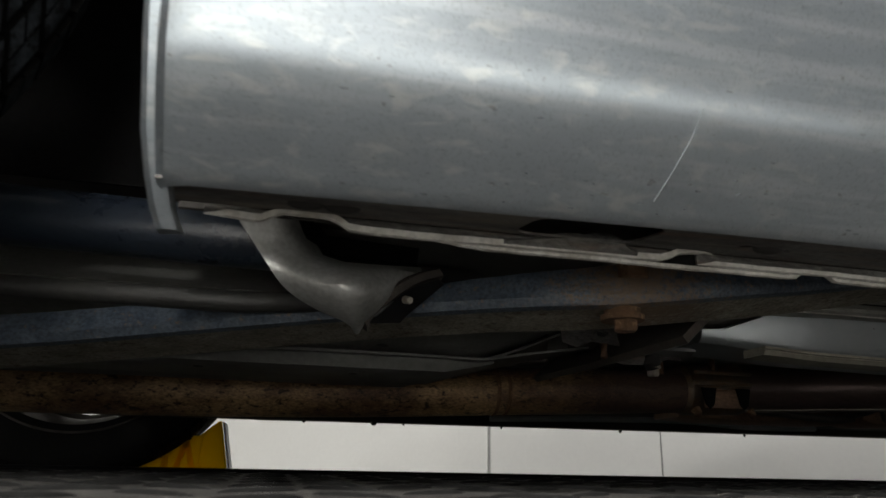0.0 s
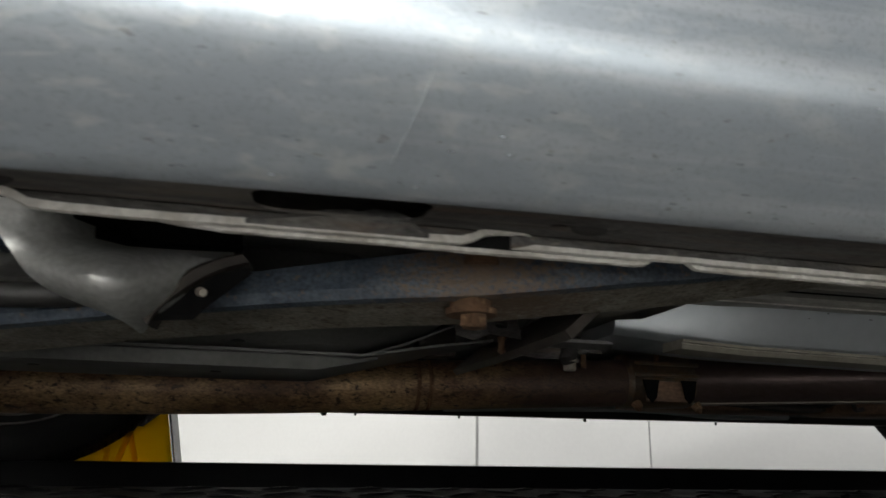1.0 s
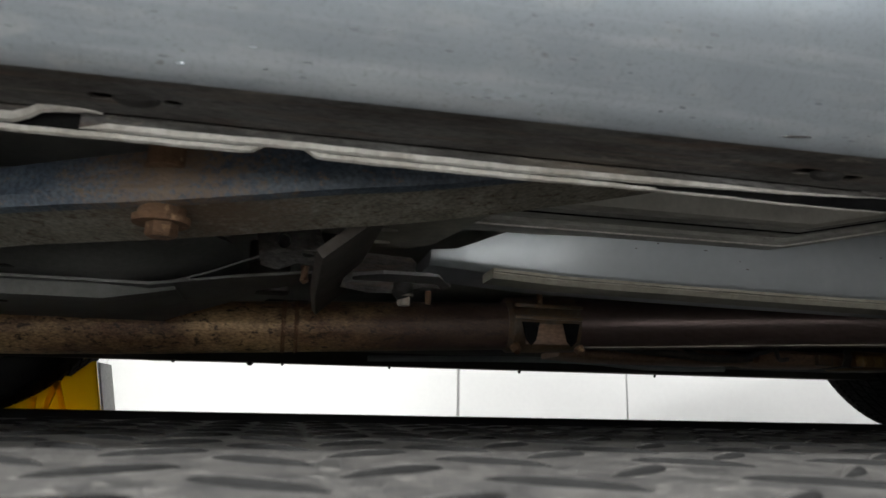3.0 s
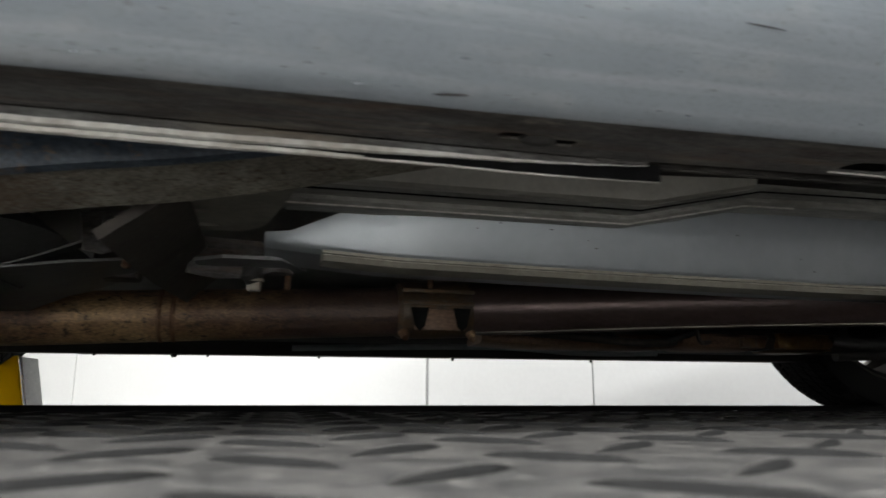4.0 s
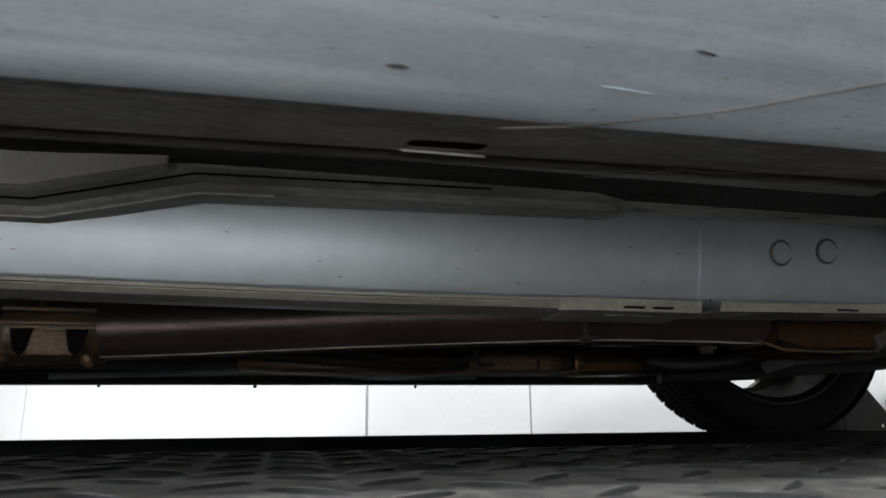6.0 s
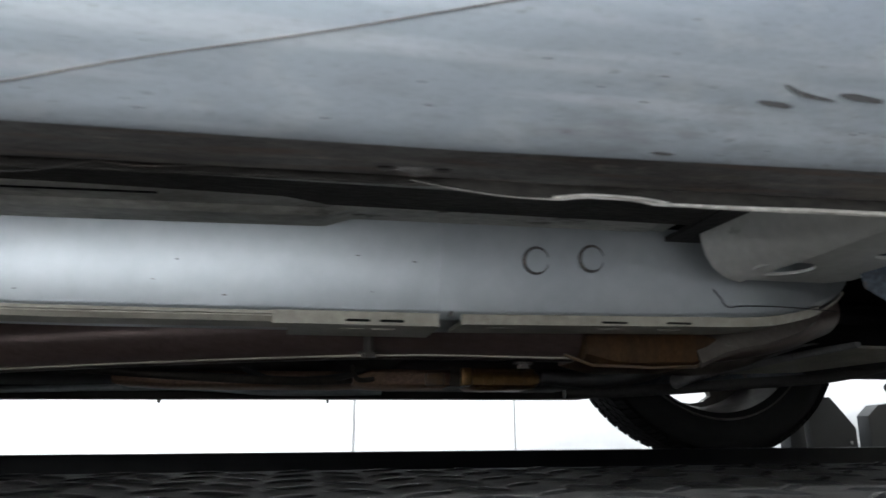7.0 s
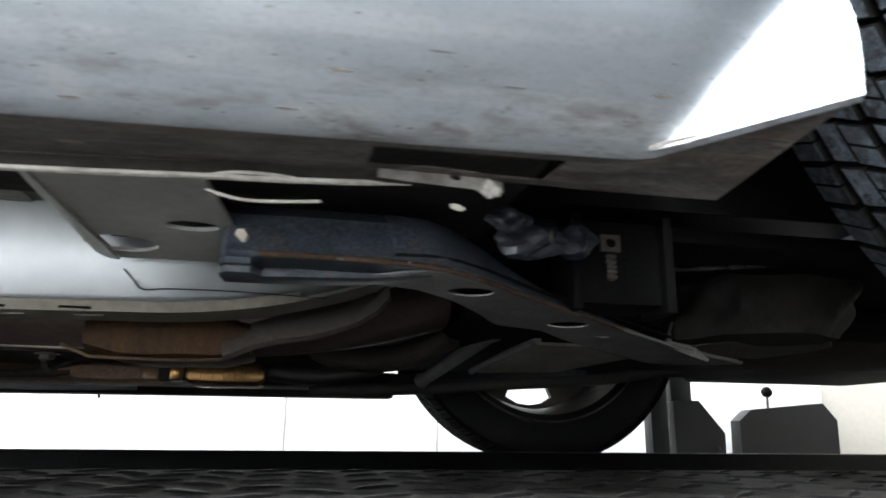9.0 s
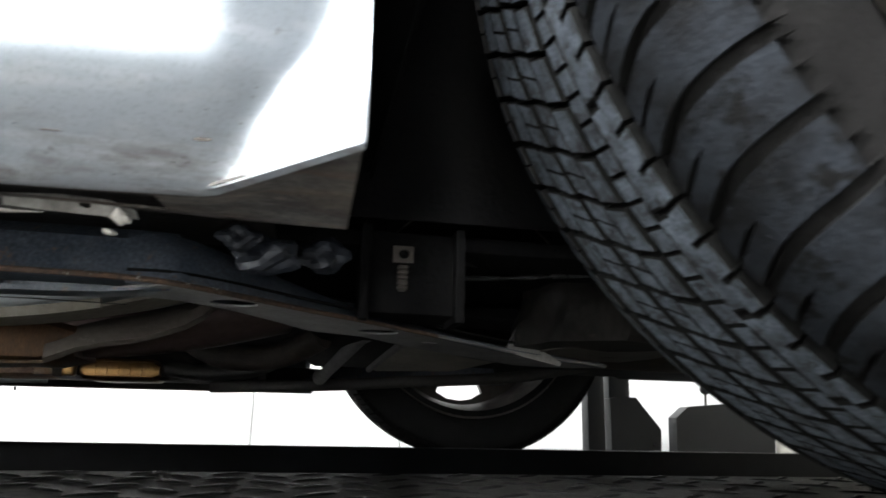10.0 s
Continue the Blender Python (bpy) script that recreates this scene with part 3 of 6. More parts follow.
# outer skin of the sill and the lower doors
SECTION = [(0.004, 0.000), (0.000, 0.0015), (-0.003, 0.005), (-0.0100, 0.0122), (-0.0178, 0.0215), (-0.0234, 0.0290), (-0.0281, 0.0360), (-0.0311, 0.0415), (-0.0336, 0.0480), (-0.0383, 0.065), (-0.0436, 0.09), (-0.051, 0.15), (-0.055, 0.24)]


def side_skin():
    bm = bmesh.new()
    xs = [0.0, 0.004, 0.012] + [0.03 + 0.03 * i for i in range(57)] + [1.72, 1.735, 1.742, 1.747, 1.752, 1.757, 1.762, 1.767, 1.772, 1.778, 1.784, 1.790, 1.795]
    rows = []
    for x in xs:
        ye, ze = lerp_at(YE, x), lerp_at(ZE, x)
        end = max(0.0, (x - 1.742) / 0.053)
        inn = 0.010 if x == 0.0 else 0.003 if x == 0.004 else 0.0
        # the flare towards the wheel arch starts at a leaning crease
        base = min(ye, 0.335) if x < 1.70 else 0.335 - 0.02 * (x - 1.70)
        base = ye if x < 1.60 else base
        rows.append([(x, base + dy * (1 - 0.25 * end) - 0.72 * max(0.0, x - min(1.738 + 0.85 * dz, 1.785)) + inn, ze + dz * (1 - 0.12 * end)) for dy, dz in SECTION])
    loft(bm, rows)
    solid(bm, 0.0012)
    return bm


part("sill_skin", side_skin(), PAINT, car, "silver painted sill with dust and scuffs")
bm = side_skin()
mirror_y(bm)
part("sill_skin", bm, PAINT, car)

# underside of the sill, with its drain and jacking slots
SLOTS = [(0.049, 0.056, 0.361, 0.368), (0.2705, 0.280, 0.365, 0.3735), (0.295, 0.3015, 0.3655, 0.3735), (0.552, 0.564, 0.366, 0.375), (0.576, 0.588, 0.370, 0.379),
         (0.724, 0.757, 0.366, 0.384), (0.952, 0.984, 0.3755, 0.3895), (1.174, 1.182, 0.3755, 0.384), (1.196, 1.204, 0.3745, 0.383), (1.422, 1.434, 0.371, 0.379), (1.440, 1.458, 0.372, 0.380),
         (0.157, 0.221, 0.3445, 0.389), (1.640, 1.715, 0.352, 0.384)]


def under_place(u, v):
    ye, ze, yf, zf = lerp_at(YE, u), lerp_at(ZE, u), lerp_at(YF, u), lerp_at(ZF, u) + 0.006
    k = (v - 0.337) / 0.055
    return (u, ye + 0.003 + (yf - ye - 0.003) * k, ze + (zf - ze) * k + 0.0008)


bm = bmesh.new()
outline = [(0.0598 * i, 0.337) for i in range(31)] + [(0.0598 * i, 0.392) for i in range(30, -1, -1)]



def slot_outline(a, b, c, d):
    """A slot with rounded corners."""
    r = 0.0015 if a > 1.6 else min(0.35 * (d - c), 0.012)
    return [(x + r * math.cos(radians(q + k)), y + r * math.sin(radians(q + k))) for x, y, q in ((b - r, d - r, 0), (a + r, d - r, 90), (a + r, c + r, 180), (b - r, c + r, 270)) for k in (0, 30, 60, 90)]


sheet(bm, outline, [slot_outline(*q) for q in SLOTS], under_place, 0.0012)
part("sill_underside", bm, UNDER, car, "dirty stone-guarded sill underside with slots")
# black plate inside the sill: the slots' shade given as colour
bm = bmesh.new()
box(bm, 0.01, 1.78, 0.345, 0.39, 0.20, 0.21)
part("sill_shade_plate", bm, GROOVE, car)
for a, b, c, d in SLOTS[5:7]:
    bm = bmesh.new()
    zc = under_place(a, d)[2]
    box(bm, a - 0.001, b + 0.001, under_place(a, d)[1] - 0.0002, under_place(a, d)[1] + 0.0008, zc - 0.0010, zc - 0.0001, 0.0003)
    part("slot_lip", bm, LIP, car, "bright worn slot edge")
    # added black plate behind the slot, coloured as its inner shade
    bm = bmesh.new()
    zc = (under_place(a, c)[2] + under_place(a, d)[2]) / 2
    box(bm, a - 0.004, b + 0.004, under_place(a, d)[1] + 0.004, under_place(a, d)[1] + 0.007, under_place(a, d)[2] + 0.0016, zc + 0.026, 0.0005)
    part("slot_shade_plate", bm, GROOVE, car)


for px, pv, mat in ((0.0565, 0.3655, DARK), (0.0725, 0.3675, DARK), (0.2865, 0.368, DARK), (0.570, 0.3725, DARK), (1.189, 0.379, UNDER), (1.437, 0.3755, DARK)):
    bm = bmesh.new()
    q = Vector(under_place(px, pv))
    loft(bm, [[(q.x + 0.0082 * k * math.cos(a), q.y + 0.0052 * k * math.sin(a), q.z - h) for a in (2 * math.pi * i / 16 for i in range(16))] for k, h in ((1.0, -0.001), (0.97, 0.0006), (0.8, 0.0016), (0.45, 0.0023), (0.1, 0.0026))], True, True)
    part("drain_disc", bm, mat, car, "grimy oval drain plug")


def flange(x0, x1, y, jogs, t, drop, mat, tall=0.0018, rise=(0.0062, 0.0062), ripple=1.0, thin=(0.01, 0.01), reach=0.05):
    """A spot-welded seam flange with a bright worn edge; jogs are (centre, half length, rise of its edge, sideways joggle)."""
    web, edge = bmesh.new(), bmesh.new()
    n = int((x1 - x0) / 0.005)
    rows, lip = [], []
    for i in range(n + 1):
        x = x0 + (x1 - x0) * i / n
        zt, yy = lerp_at(ZF, x) - drop, y - 0.392 + lerp_at(YF, x)
        for c, hl, up, side in jogs:
            k = max(0.0, min(1.0, (hl + 0.006 - abs(x - c)) / 0.012))
            k = k * k * (3 - 2 * k)
            zt, yy = zt + up * k, yy + side * k
        zt += ripple * (0.0002 * math.sin(x * 41) + 0.00012 * math.sin(x * 97) + 0.00008 * math.sin(x * 331))
        end = min(1.0, (x - x0) / reach, (x1 - x) / reach)
        zt += rise[0 if x < (x0 + x1) / 2 else 1] * (1 - max(0.0, end)) ** 1.5
        rows.append([(x, y - 0.392 + lerp_at(YF, x), lerp_at(ZF, x) + 0.0068), (x, yy, zt + 0.0030), (x, yy, zt + 0.0006)])
        e = max(0.12, min(1.0, (x - x0) / thin[0], (x1 - x) / thin[1]))
        w, high, proud = (0.0012 + 0.0003 * math.sin(x * 210) * math.sin(x * 47)) * e, tall * e, (t * 0.5 + 0.0013) * e
        lip.append([(x, yy - proud, zt + high), (x, yy - proud, zt), (x, yy, zt - 0.0005 * e), (x, yy + w, zt), (x, yy + w, zt + high)])
    loft(web, rows)
    solid(web, t)
    loft(edge, lip, True, True)
    f = part("seam_flange", web, mat, car, "spot-welded sill seam flange")
    part("flange_edge", edge, LIP, f, "bright worn edge")
    return f


REAR_JOGS = [(0.058, 0.016, 0.004, -0.004), (0.259, 0.013, 0.0035, -0.003)]
bm = bmesh.new()
loft(bm, [[(x, 0.3915, 0.1515), (x, 0.3905 - 0.10 * h, 0.1515 + h * 0.6), (x, 0.3915, 0.1515 + h)] for x, h in ((0.154, 0.002), (0.162, 0.0035), (0.173, 0.006), (0.185, 0.0085), (0.193, 0.0095), (0.197, 0.0088), (0.203, 0.0105), (0.212, 0.0105), (0.218, 0.0085), (0.222, 0.004), (0.226, 0.002))])
solid(bm, 0.001)
part("flange_bulge", bm, UNDER, car, "bare bulged flange inside the recess")
flange(0.012, 0.27, 0.3935, REAR_JOGS, 0.0014, 0.0, UNDER, 0.0031, (0.002, 0.003))
flange(0.262, 0.632, 0.3937, [], 0.0014, -0.0004, UNDER, tall=0.0022, rise=(0.0, 0.0045), thin=(0.01, 0.13), reach=0.16)
# black web: the shadow on the flange's lower skirt, put into its colour
flange(0.10, 0.64, 0.3975, [(0.337, 0.008, 0.006, 0)], 0.0014, 0.0015, LINER_SHADE, tall=0.0018, rise=(0.0062, 0.0), thin=(0.02, 0.20))
# web takes the shade-darkened inner sill colour
flange(1.19, 1.66, 0.3935, [(1.275, 0.016, 0.0010, -0.002)], 0.0012, 0.0, INNER, 0.0014, (0.0056, 0.001), 0.5, (0.18, 0.02))
for xs, y, z, up in (((1.250, 1.302), 0.3905, 0.1600, 0.0012), ((1.577, 1.614), 0.3915, 0.1665, 0.0013)):
    bm = bmesh.new()
    tube(bm, smooth_line([(xs[0], y + 0.001, z), (xs[0] * 0.72 + xs[1] * 0.28, y - 0.001, z + up), (xs[0] * 0.3 + xs[1] * 0.7, y - 0.001, z + up * 1.05), (xs[1], y + 0.001, z + up * 0.5)], 6), 0.0010, 8, True, 0.7)
    part("seam_bridge", bm, LIP, car, "bright worn seam bridge")
bm = bmesh.new()
tube(bm, smooth_line([(1.575, 0.3985, 0.1625), (1.592, 0.3985, 0.1588), (1.622, 0.3985, 0.1605)], 6), 0.0007, 6)
part("wire", bm, LIP, car, "thin pale wire")
bm = bmesh.new()
TAB = [(1.645, 0.0), (1.668, 0.0015), (1.688, 0.0005), (1.699, -0.0035), (1.7005, -0.0070), (1.6965, -0.0075), (1.694, -0.0105), (1.6905, -0.0085), (1.687, -0.0062), (1.66, -0.0058), (1.645, -0.005)]
sheet(bm, TAB, [ring(1.678, -0.003, 0.0026, 0.0013, 12)], lambda u, v: (u, 0.388 + 0.9 * -v * 0.5 + 0.0012 * math.sin(u * 400), 0.1752 + v + 0.0006 * math.sin(u * 290)), 0.0009, (0, 1, 0.3))
part("torn_tab", bm, TORN, car, "pale torn seam tab with a hole")
for x, y, z, r, long in ((1.683, 0.411, 0.166, 0.0016, 2.2), (1.694, 0.3895, 0.1685, 0.0036, 1.2)):
    bm = bmesh.new()
    bmesh.ops.create_icosphere(bm, subdivisions=2, radius=r)
    for v in bm.verts:
        k = 1 + 0.3 * math.sin(v.co.x * 900 + v.co.z * 1300)
        v.co = Vector((x + v.co.x * long * k, y + v.co.y * k, z + v.co.z * k - 0.4 * v.co.x))
    part("torn_crumb", bm, LIP, car, "pale crumb of torn seam sealer")
bm = bmesh.new()
tube(bm, smooth_line([(1.0274, 0.3902, 0.1554), (1.0418, 0.3902, 0.1565), (1.0552, 0.3902, 0.1587), (1.0708, 0.3902, 0.1625), (1.0863, 0.3902, 0.1618), (1.1097, 0.3902, 0.1638)], 5), 0.00018, 6)
part("sealant_line", bm, UNDER, car, "thin pale line of sealant")

# inner sill wall and floor pan with pressed steps
# the wall's shade is part of its dark colour
bm = bmesh.new()
loft(bm, [[(x, 0.398, lerp_at(ZF, x) + 0.006), (x, 0.404, lerp_at(ZF, x) + 0.02), (x, 0.43, 0.216), (x, 0.445, 0.220), (x, 0.60, 0.222)] for x in [0.03 * i for i in range(49)]])
solid(bm, 0.0015)
part("inner_sill", bm, INNER, car, "dirty inner sill, coloured dark for shade")
for x0, x1, y0, y1 in ((-1.2, 0.04, 0.80, 1.54), (0.04, 1.44, 0.42, 1.92), (1.44, 3.0, 0.64, 1.70)):
    bm = bmesh.new()
    box(bm, x0, x1, y0, y1, 0.226, 0.24, 0.002)
    part("floor_pan", bm, PAN if x0 == 0.04 else LINER_SHADE, car, "undercoated floor pan")
STEP = [(0.40, 0.0), (0.75, 0.0), (0.85, 0.018), (1.10, 0.022), (1.16, 0.023), (1.18, 0.030), (1.45, 0.032)]
SHIFT = [(0.40, 0.0), (0.75, 0.0), (0.85, -0.018), (1.45, -0.02)]


def steps(x0, x1, q, name, mat):
    """A pressed strip whose section q follows the kink of the floor."""
    bm = bmesh.new()
    xs = sorted({x0, x1, *[x for x, _ in STEP if x0 < x < x1], *[x0 + (x1 - x0) * i / 20 for i in range(21)]})
    loft(bm, [[(x, y + lerp_at(SHIFT, x), z + lerp_at(STEP, x)) for y, z in q] for x in xs])
    solid(bm, 0.0012)
    return part(name, bm, mat, car)


steps(0.47, 1.42, [(0.652, 0.1925), (0.628, 0.1930), (0.6265, 0.1945), (0.6262, 0.1985)], "rail_flange", FLANGE)
steps(0.46, 1.42, [(0.6262, 0.1985), (0.606, 0.1990), (0.6035, 0.2005), (0.6030, 0.207)], "floor_step", FLANGE)
steps(0.47, 0.90, [(0.6302, 0.1917), (0.6288, 0.1918)], "seam_edge", LIP)
steps(0.46, 1.05, [(0.6078, 0.1978), (0.6064, 0.1979)], "seam_joint", GROOVE)
steps(0.46, 0.835, [(0.6030, 0.2050), (0.6005, 0.1990), (0.5925, 0.1983), (0.5890, 0.2005), (0.5858, 0.2170), (0.5830, 0.224)], "floor_rib", CREAM)
steps(0.835, 1.40, [(0.6030, 0.207), (0.52, 0.208), (0.44, 0.212)], "floor_step", UNDER)


def rib(x0, x1, y0, y1, z0, z1, mat, name="floor_rib", r=0.004):
    bm = bmesh.new()
    q = [(y0 - 0.006, z1), (y0, z0 + r), (y0 + r * 0.3, z0 + r * 0.3), (y0 + r, z0), (y1 - r, z0), (y1 - r * 0.3, z0 + r * 0.3), (y1, z0 + r), (y1 + 0.006, z1)]
    loft(bm, [[(x, a, b) for a, b in q] for x in (x0, x1)], True, True)
    return part(name, bm, mat, car)


rib(0.70, 1.30, 0.46, 0.52, 0.206, 0.228, PAN)

# longitudinal frame rail in two lengths
RB = [(0.45, 0.160), (0.56, 0.154), (0.75, 0.151), (0.97, 0.149), (1.26, 0.150), (1.43, 0.153), (1.50, 0.155)]


RAIL_LEAN = 0.19


def rail(x0, x1, y0=0.652, tail=None, nose=0.0):
    bm = bmesh.new()
    xs = [x0 + (x1 - x0) * i / 40 for i in range(41)]
    rows = []
    for x in xs:
        zb = lerp_at(RB, x)
        yy = y0
        if tail and x > tail[0]:
            k = (x - tail[0]) / (x1 - tail[0])
            zb += tail[1] * k * k
            yy += tail[2] * k * k
        if nose and x < x0 + nose:
            k = 1 - (x - x0) / nose
            zb += 0.008 * k * k
            yy += 0.032 * k * k
        zt = max(zb + 0.012, lerp_at([(0.455, 0.172), (0.47, 0.178), (0.505, 0.190), (0.56, 0.210), (0.60, 0.228)], x))
        q = [(yy - RAIL_LEAN * (zt - zb - 0.007), zt), (yy - RAIL_LEAN * (zt - zb - 0.007) * 0.55, zb + 0.007 + 0.55 * (zt - zb - 0.007)), (yy, zb + 0.007), (yy + 0.002, zb + 0.003), (yy + 0.006, zb), (yy + 0.075, zb), (yy + 0.081, zb + 0.004), (yy + 0.085, zt)]
        rows.append([(x, a, b) for a, b in q])
    loft(bm, rows, True, True)
    return bm


rail_rear = part("frame_rail", rail(0.455, 1.262, nose=0.14), RAIL, car, "pale undercoated frame rail")
rail_front = part("frame_rail", rail(1.25, 1.70, y0=0.650, tail=(1.49, 0.055, 0.09)), RAIL, car, "pale undercoated front frame rail with two ring marks")
def rail_marks(bm, spots):
    """Small dents and specks on the near face of the rail."""
    for x, z, w, h in spots:
        y = 0.652 - RAIL_LEAN * (z - 0.158) - 0.0008
        bm.faces.new([bm.verts.new((x + w * a, y - RAIL_LEAN * h * b, z + h * b)) for a, b in ((-1, 0), (-0.4, 0.8), (0.5, 0.6), (1, -0.1), (0.3, -0.9), (-0.6, -0.5))])


bm = bmesh.new()
rail_marks(bm, [(random.uniform(0.62, 1.24), random.uniform(0.160, 0.196), random.uniform(0.0006, 0.0025), random.uniform(0.0003, 0.0008)) for _ in range(15)])
ob = part("grime_fleck", bm, UNDER, rail_rear, "small dark specks and dents", smooth=False)
ob["kind"] = "stuff"
bm = bmesh.new()
loft(bm, [[(x, 0.654 + s, lerp_at(RB, x) - 0.0042 + u) for s, u in ((-0.0032, 0.0078), (-0.0030, 0.0054), (-0.0004, 0.0050), (-0.0003, 0.0042), (-0.0024, 0.0038), (0.0010, 0.0), (0.03, 0.0), (0.03, 0.0078))] for x in [0.50 + 0.02 * i for i in range(33)]], True, True)
part("rail_lip", bm, STRIP, rail_rear)
bm = bmesh.new()
holes = [ring(x, 0.676, 0.010, 0.0045) for x in (1.185, 1.21)]
sheet(bm, [(1.135, 0.655), (1.165, 0.651), (1.235, 0.651), (1.252, 0.658), (1.252, 0.72), (1.135, 0.72)], holes, lambda u, v: (u, v, 0.1445), 0.004)
part("rail_lip", bm, STRIP, rail_rear)
bm = bmesh.new()
zz = lambda u: 0.1465 + 0.004 * max(0, (u - 1.27) / 0.25) + 0.055 * max(0, (u - 1.50) / 0.20) ** 2
out = [(1.268 + 0.018 * i, 0.651 + 0.09 * max(0, (1.268 + 0.018 * i - 1.49) / 0.21) ** 2) for i in range(24)]
out = out + [(u, v + 0.05) for u, v in reversed(out)]
sheet(bm, out, [ring(x, 0.672, 0.011, 0.0045) for x in (1.40, 1.455)] + [ring(1.305, 0.670, 0.012, 0.003)], lambda u, v: (u, v, zz(u)), 0.003)
part("rail_lip", bm, STRIP, rail_front)
bm = bmesh.new()
loft(bm, [[(u, v - 0.0040, zz(u) + 0.0070), (u, v - 0.0036, zz(u) + 0.0062), (u, v - 0.0005, zz(u) - 0.0006), (u, v + 0.006, zz(u) - 0.0006), (u, v + 0.006, zz(u) + 0.0085)] for u, v in out[:20]], True, True)
part("lip_face", bm, STRIP, rail_front, "tan-grey folded lip")
# black blocks on the lip stand for the shade inside its slots
for cx in (1.395, 1.452):
    bm = bmesh.new()
    box(bm, cx - 0.011, cx + 0.011, 0.6475, 0.652, zz(cx) + 0.0010, zz(cx) + 0.0026, 0.0007)
    part("drain_slot_shade", bm, GROOVE, rail_front)
bm = bmesh.new()
loft(bm, [[(u, 0.6475 + 0.003 * k, 0.1535), (u, 0.6478 + 0.003 * k, 0.1525), (u, 0.6505 + 0.003 * k, 0.1438), (u, 0.657, 0.1438), (u, 0.657, 0.1535)] for u, k in ((1.125, 1.0), (1.145, 0.0), (1.20, 0.0), (1.250, 0.0))], True, True)
part("lip_face", bm, STRIP, rail_rear, "tan-grey folded lip")
# the same black slot shade on the rear lip
for cx in (1.188, 1.214):
    bm = bmesh.new()
    box(bm, cx - 0.009, cx + 0.009, 0.646, 0.652, 0.1460, 0.1476, 0.0007)
    part("drain_slot_shade", bm, GROOVE, rail_rear)
# dark rings, thicker on the left, paint the shading of pressed dimples
for cx, cz in ((1.3285, 0.1975), (1.3755, 0.2010)):
    bm = bmesh.new()
    arc = [radians(15 + 330 * k / 24) for k in range(25)]
    tube(bm, [(cx + 0.0103 * math.cos(a), 0.6500 - RAIL_LEAN * (cz + 0.0103 * math.sin(a) - 0.1575), cz + 0.0103 * math.sin(a)) for a in arc], [0.0003 + 0.0013 * math.sin(math.pi * k / 24) for k in range(25)], 6, False)
    part("dimple_shade_ring", bm, UNDER, rail_front)
bm = bmesh.new()
loft(bm, [[(x, 0.6516 - RAIL_LEAN * (z - 0.157) - d, z) for x, d in ((1.2580, 0.0), (1.2590, 0.0014), (1.2614, 0.0014), (1.2624, 0.0))] for z in (0.152, 0.182, 0.215)], True, True)
part("lap_joint", bm, UNDER, rail_rear, "grimy lap joint")

# front torque box beside the rail, with its holes
bm = bmesh.new()
TB = [(1.486, 0.613), (1.486, 0.46), (1.488, 0.425), (1.565, 0.42), (1.578, 0.60), (1.565, 0.612)]
tb_holes = [ring(1.498, 0.574, 0.0225, 0.0205, 24), ring(1.549, 0.524, 0.015, 0.010, 20)]


def tb_place(u, v):
    return (u, v, 0.1815 + 0.015 * max(0.0, 0.52 - v))


sheet(bm, TB, tb_holes, tb_place, 0.0025)
part("torque_box", bm, TBOX, car, "pale undercoated torque box with drain holes")
bm = bmesh.new()
loft(bm, [[(x + 0.085 * (0.613 - y) * (1 - (x - 1.458) / 0.030), y, z + 0.015 * max(0.0, 0.52 - y)) for x, z in ((1.458, 0.230), (1.4585, 0.212), (1.461, 0.201), (1.466, 0.192), (1.473, 0.1860), (1.480, 0.1828), (1.488, 0.1815))] for y in (0.42, 0.45, 0.48, 0.52, 0.56, 0.59, 0.613)])
solid(bm, 0.002)
part("torque_box_end", bm, TBOX, car)
bm = bmesh.new()
box(bm, 1.44, 1.75, 0.43, 0.64, 0.218, 0.222)
part("torque_box_lid", bm, DARK, car)
# added black plates over both holes, standing in for shade
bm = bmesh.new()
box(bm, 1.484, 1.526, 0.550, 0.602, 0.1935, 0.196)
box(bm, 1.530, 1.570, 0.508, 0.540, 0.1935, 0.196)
part("torque_hole_shade", bm, GROOVE, car)
bm = bmesh.new()
tube(bm, smooth_line([(1.483, 0.6433, 0.1800), (1.490, 0.6448, 0.1725), (1.497, 0.6473, 0.1660), (1.515, 0.6470, 0.1672), (1.56, 0.655, 0.1690), (1.63, 0.68, 0.1715)]), 0.0005, 6)
part("sealant_crack", bm, DARK, car)

# rear side member with the big rusty bolt
SM = [(-0.40, 0.68, 0.098), (-0.15, 0.64, 0.117), (0.0, 0.60, 0.131), (0.10, 0.573, 0.141), (0.20, 0.537, 0.147), (0.275, 0.512, 0.1495), (0.36, 0.502, 0.160), (0.42, 0.50, 0.168), (0.50, 0.49, 0.180), (0.58, 0.48, 0.194), (0.66, 0.475, 0.208)]
SMP = smooth_line(SM, 4)
bm = bmesh.new()
rows = []
for p in SMP:
    h = lerp_at([(0.0, 0.022), (0.15, 0.020), (0.25, 0.027), (0.35, 0.034), (0.5, 0.036)], p.x)
    rows.append([(p.x, p.y - 0.021, p.z + h), (p.x, p.y - 0.025, p.z + 0.007), (p.x, p.y - 0.023, p.z + 0.0026), (p.x, p.y - 0.018, p.z + 0.0012)])
loft(bm, rows)
solid(bm, 0.002)
member = part("side_member", bm, ARM_BLOOM, car, "blue-black painted side member with rust blooms")
bm = bmesh.new()
rows = []
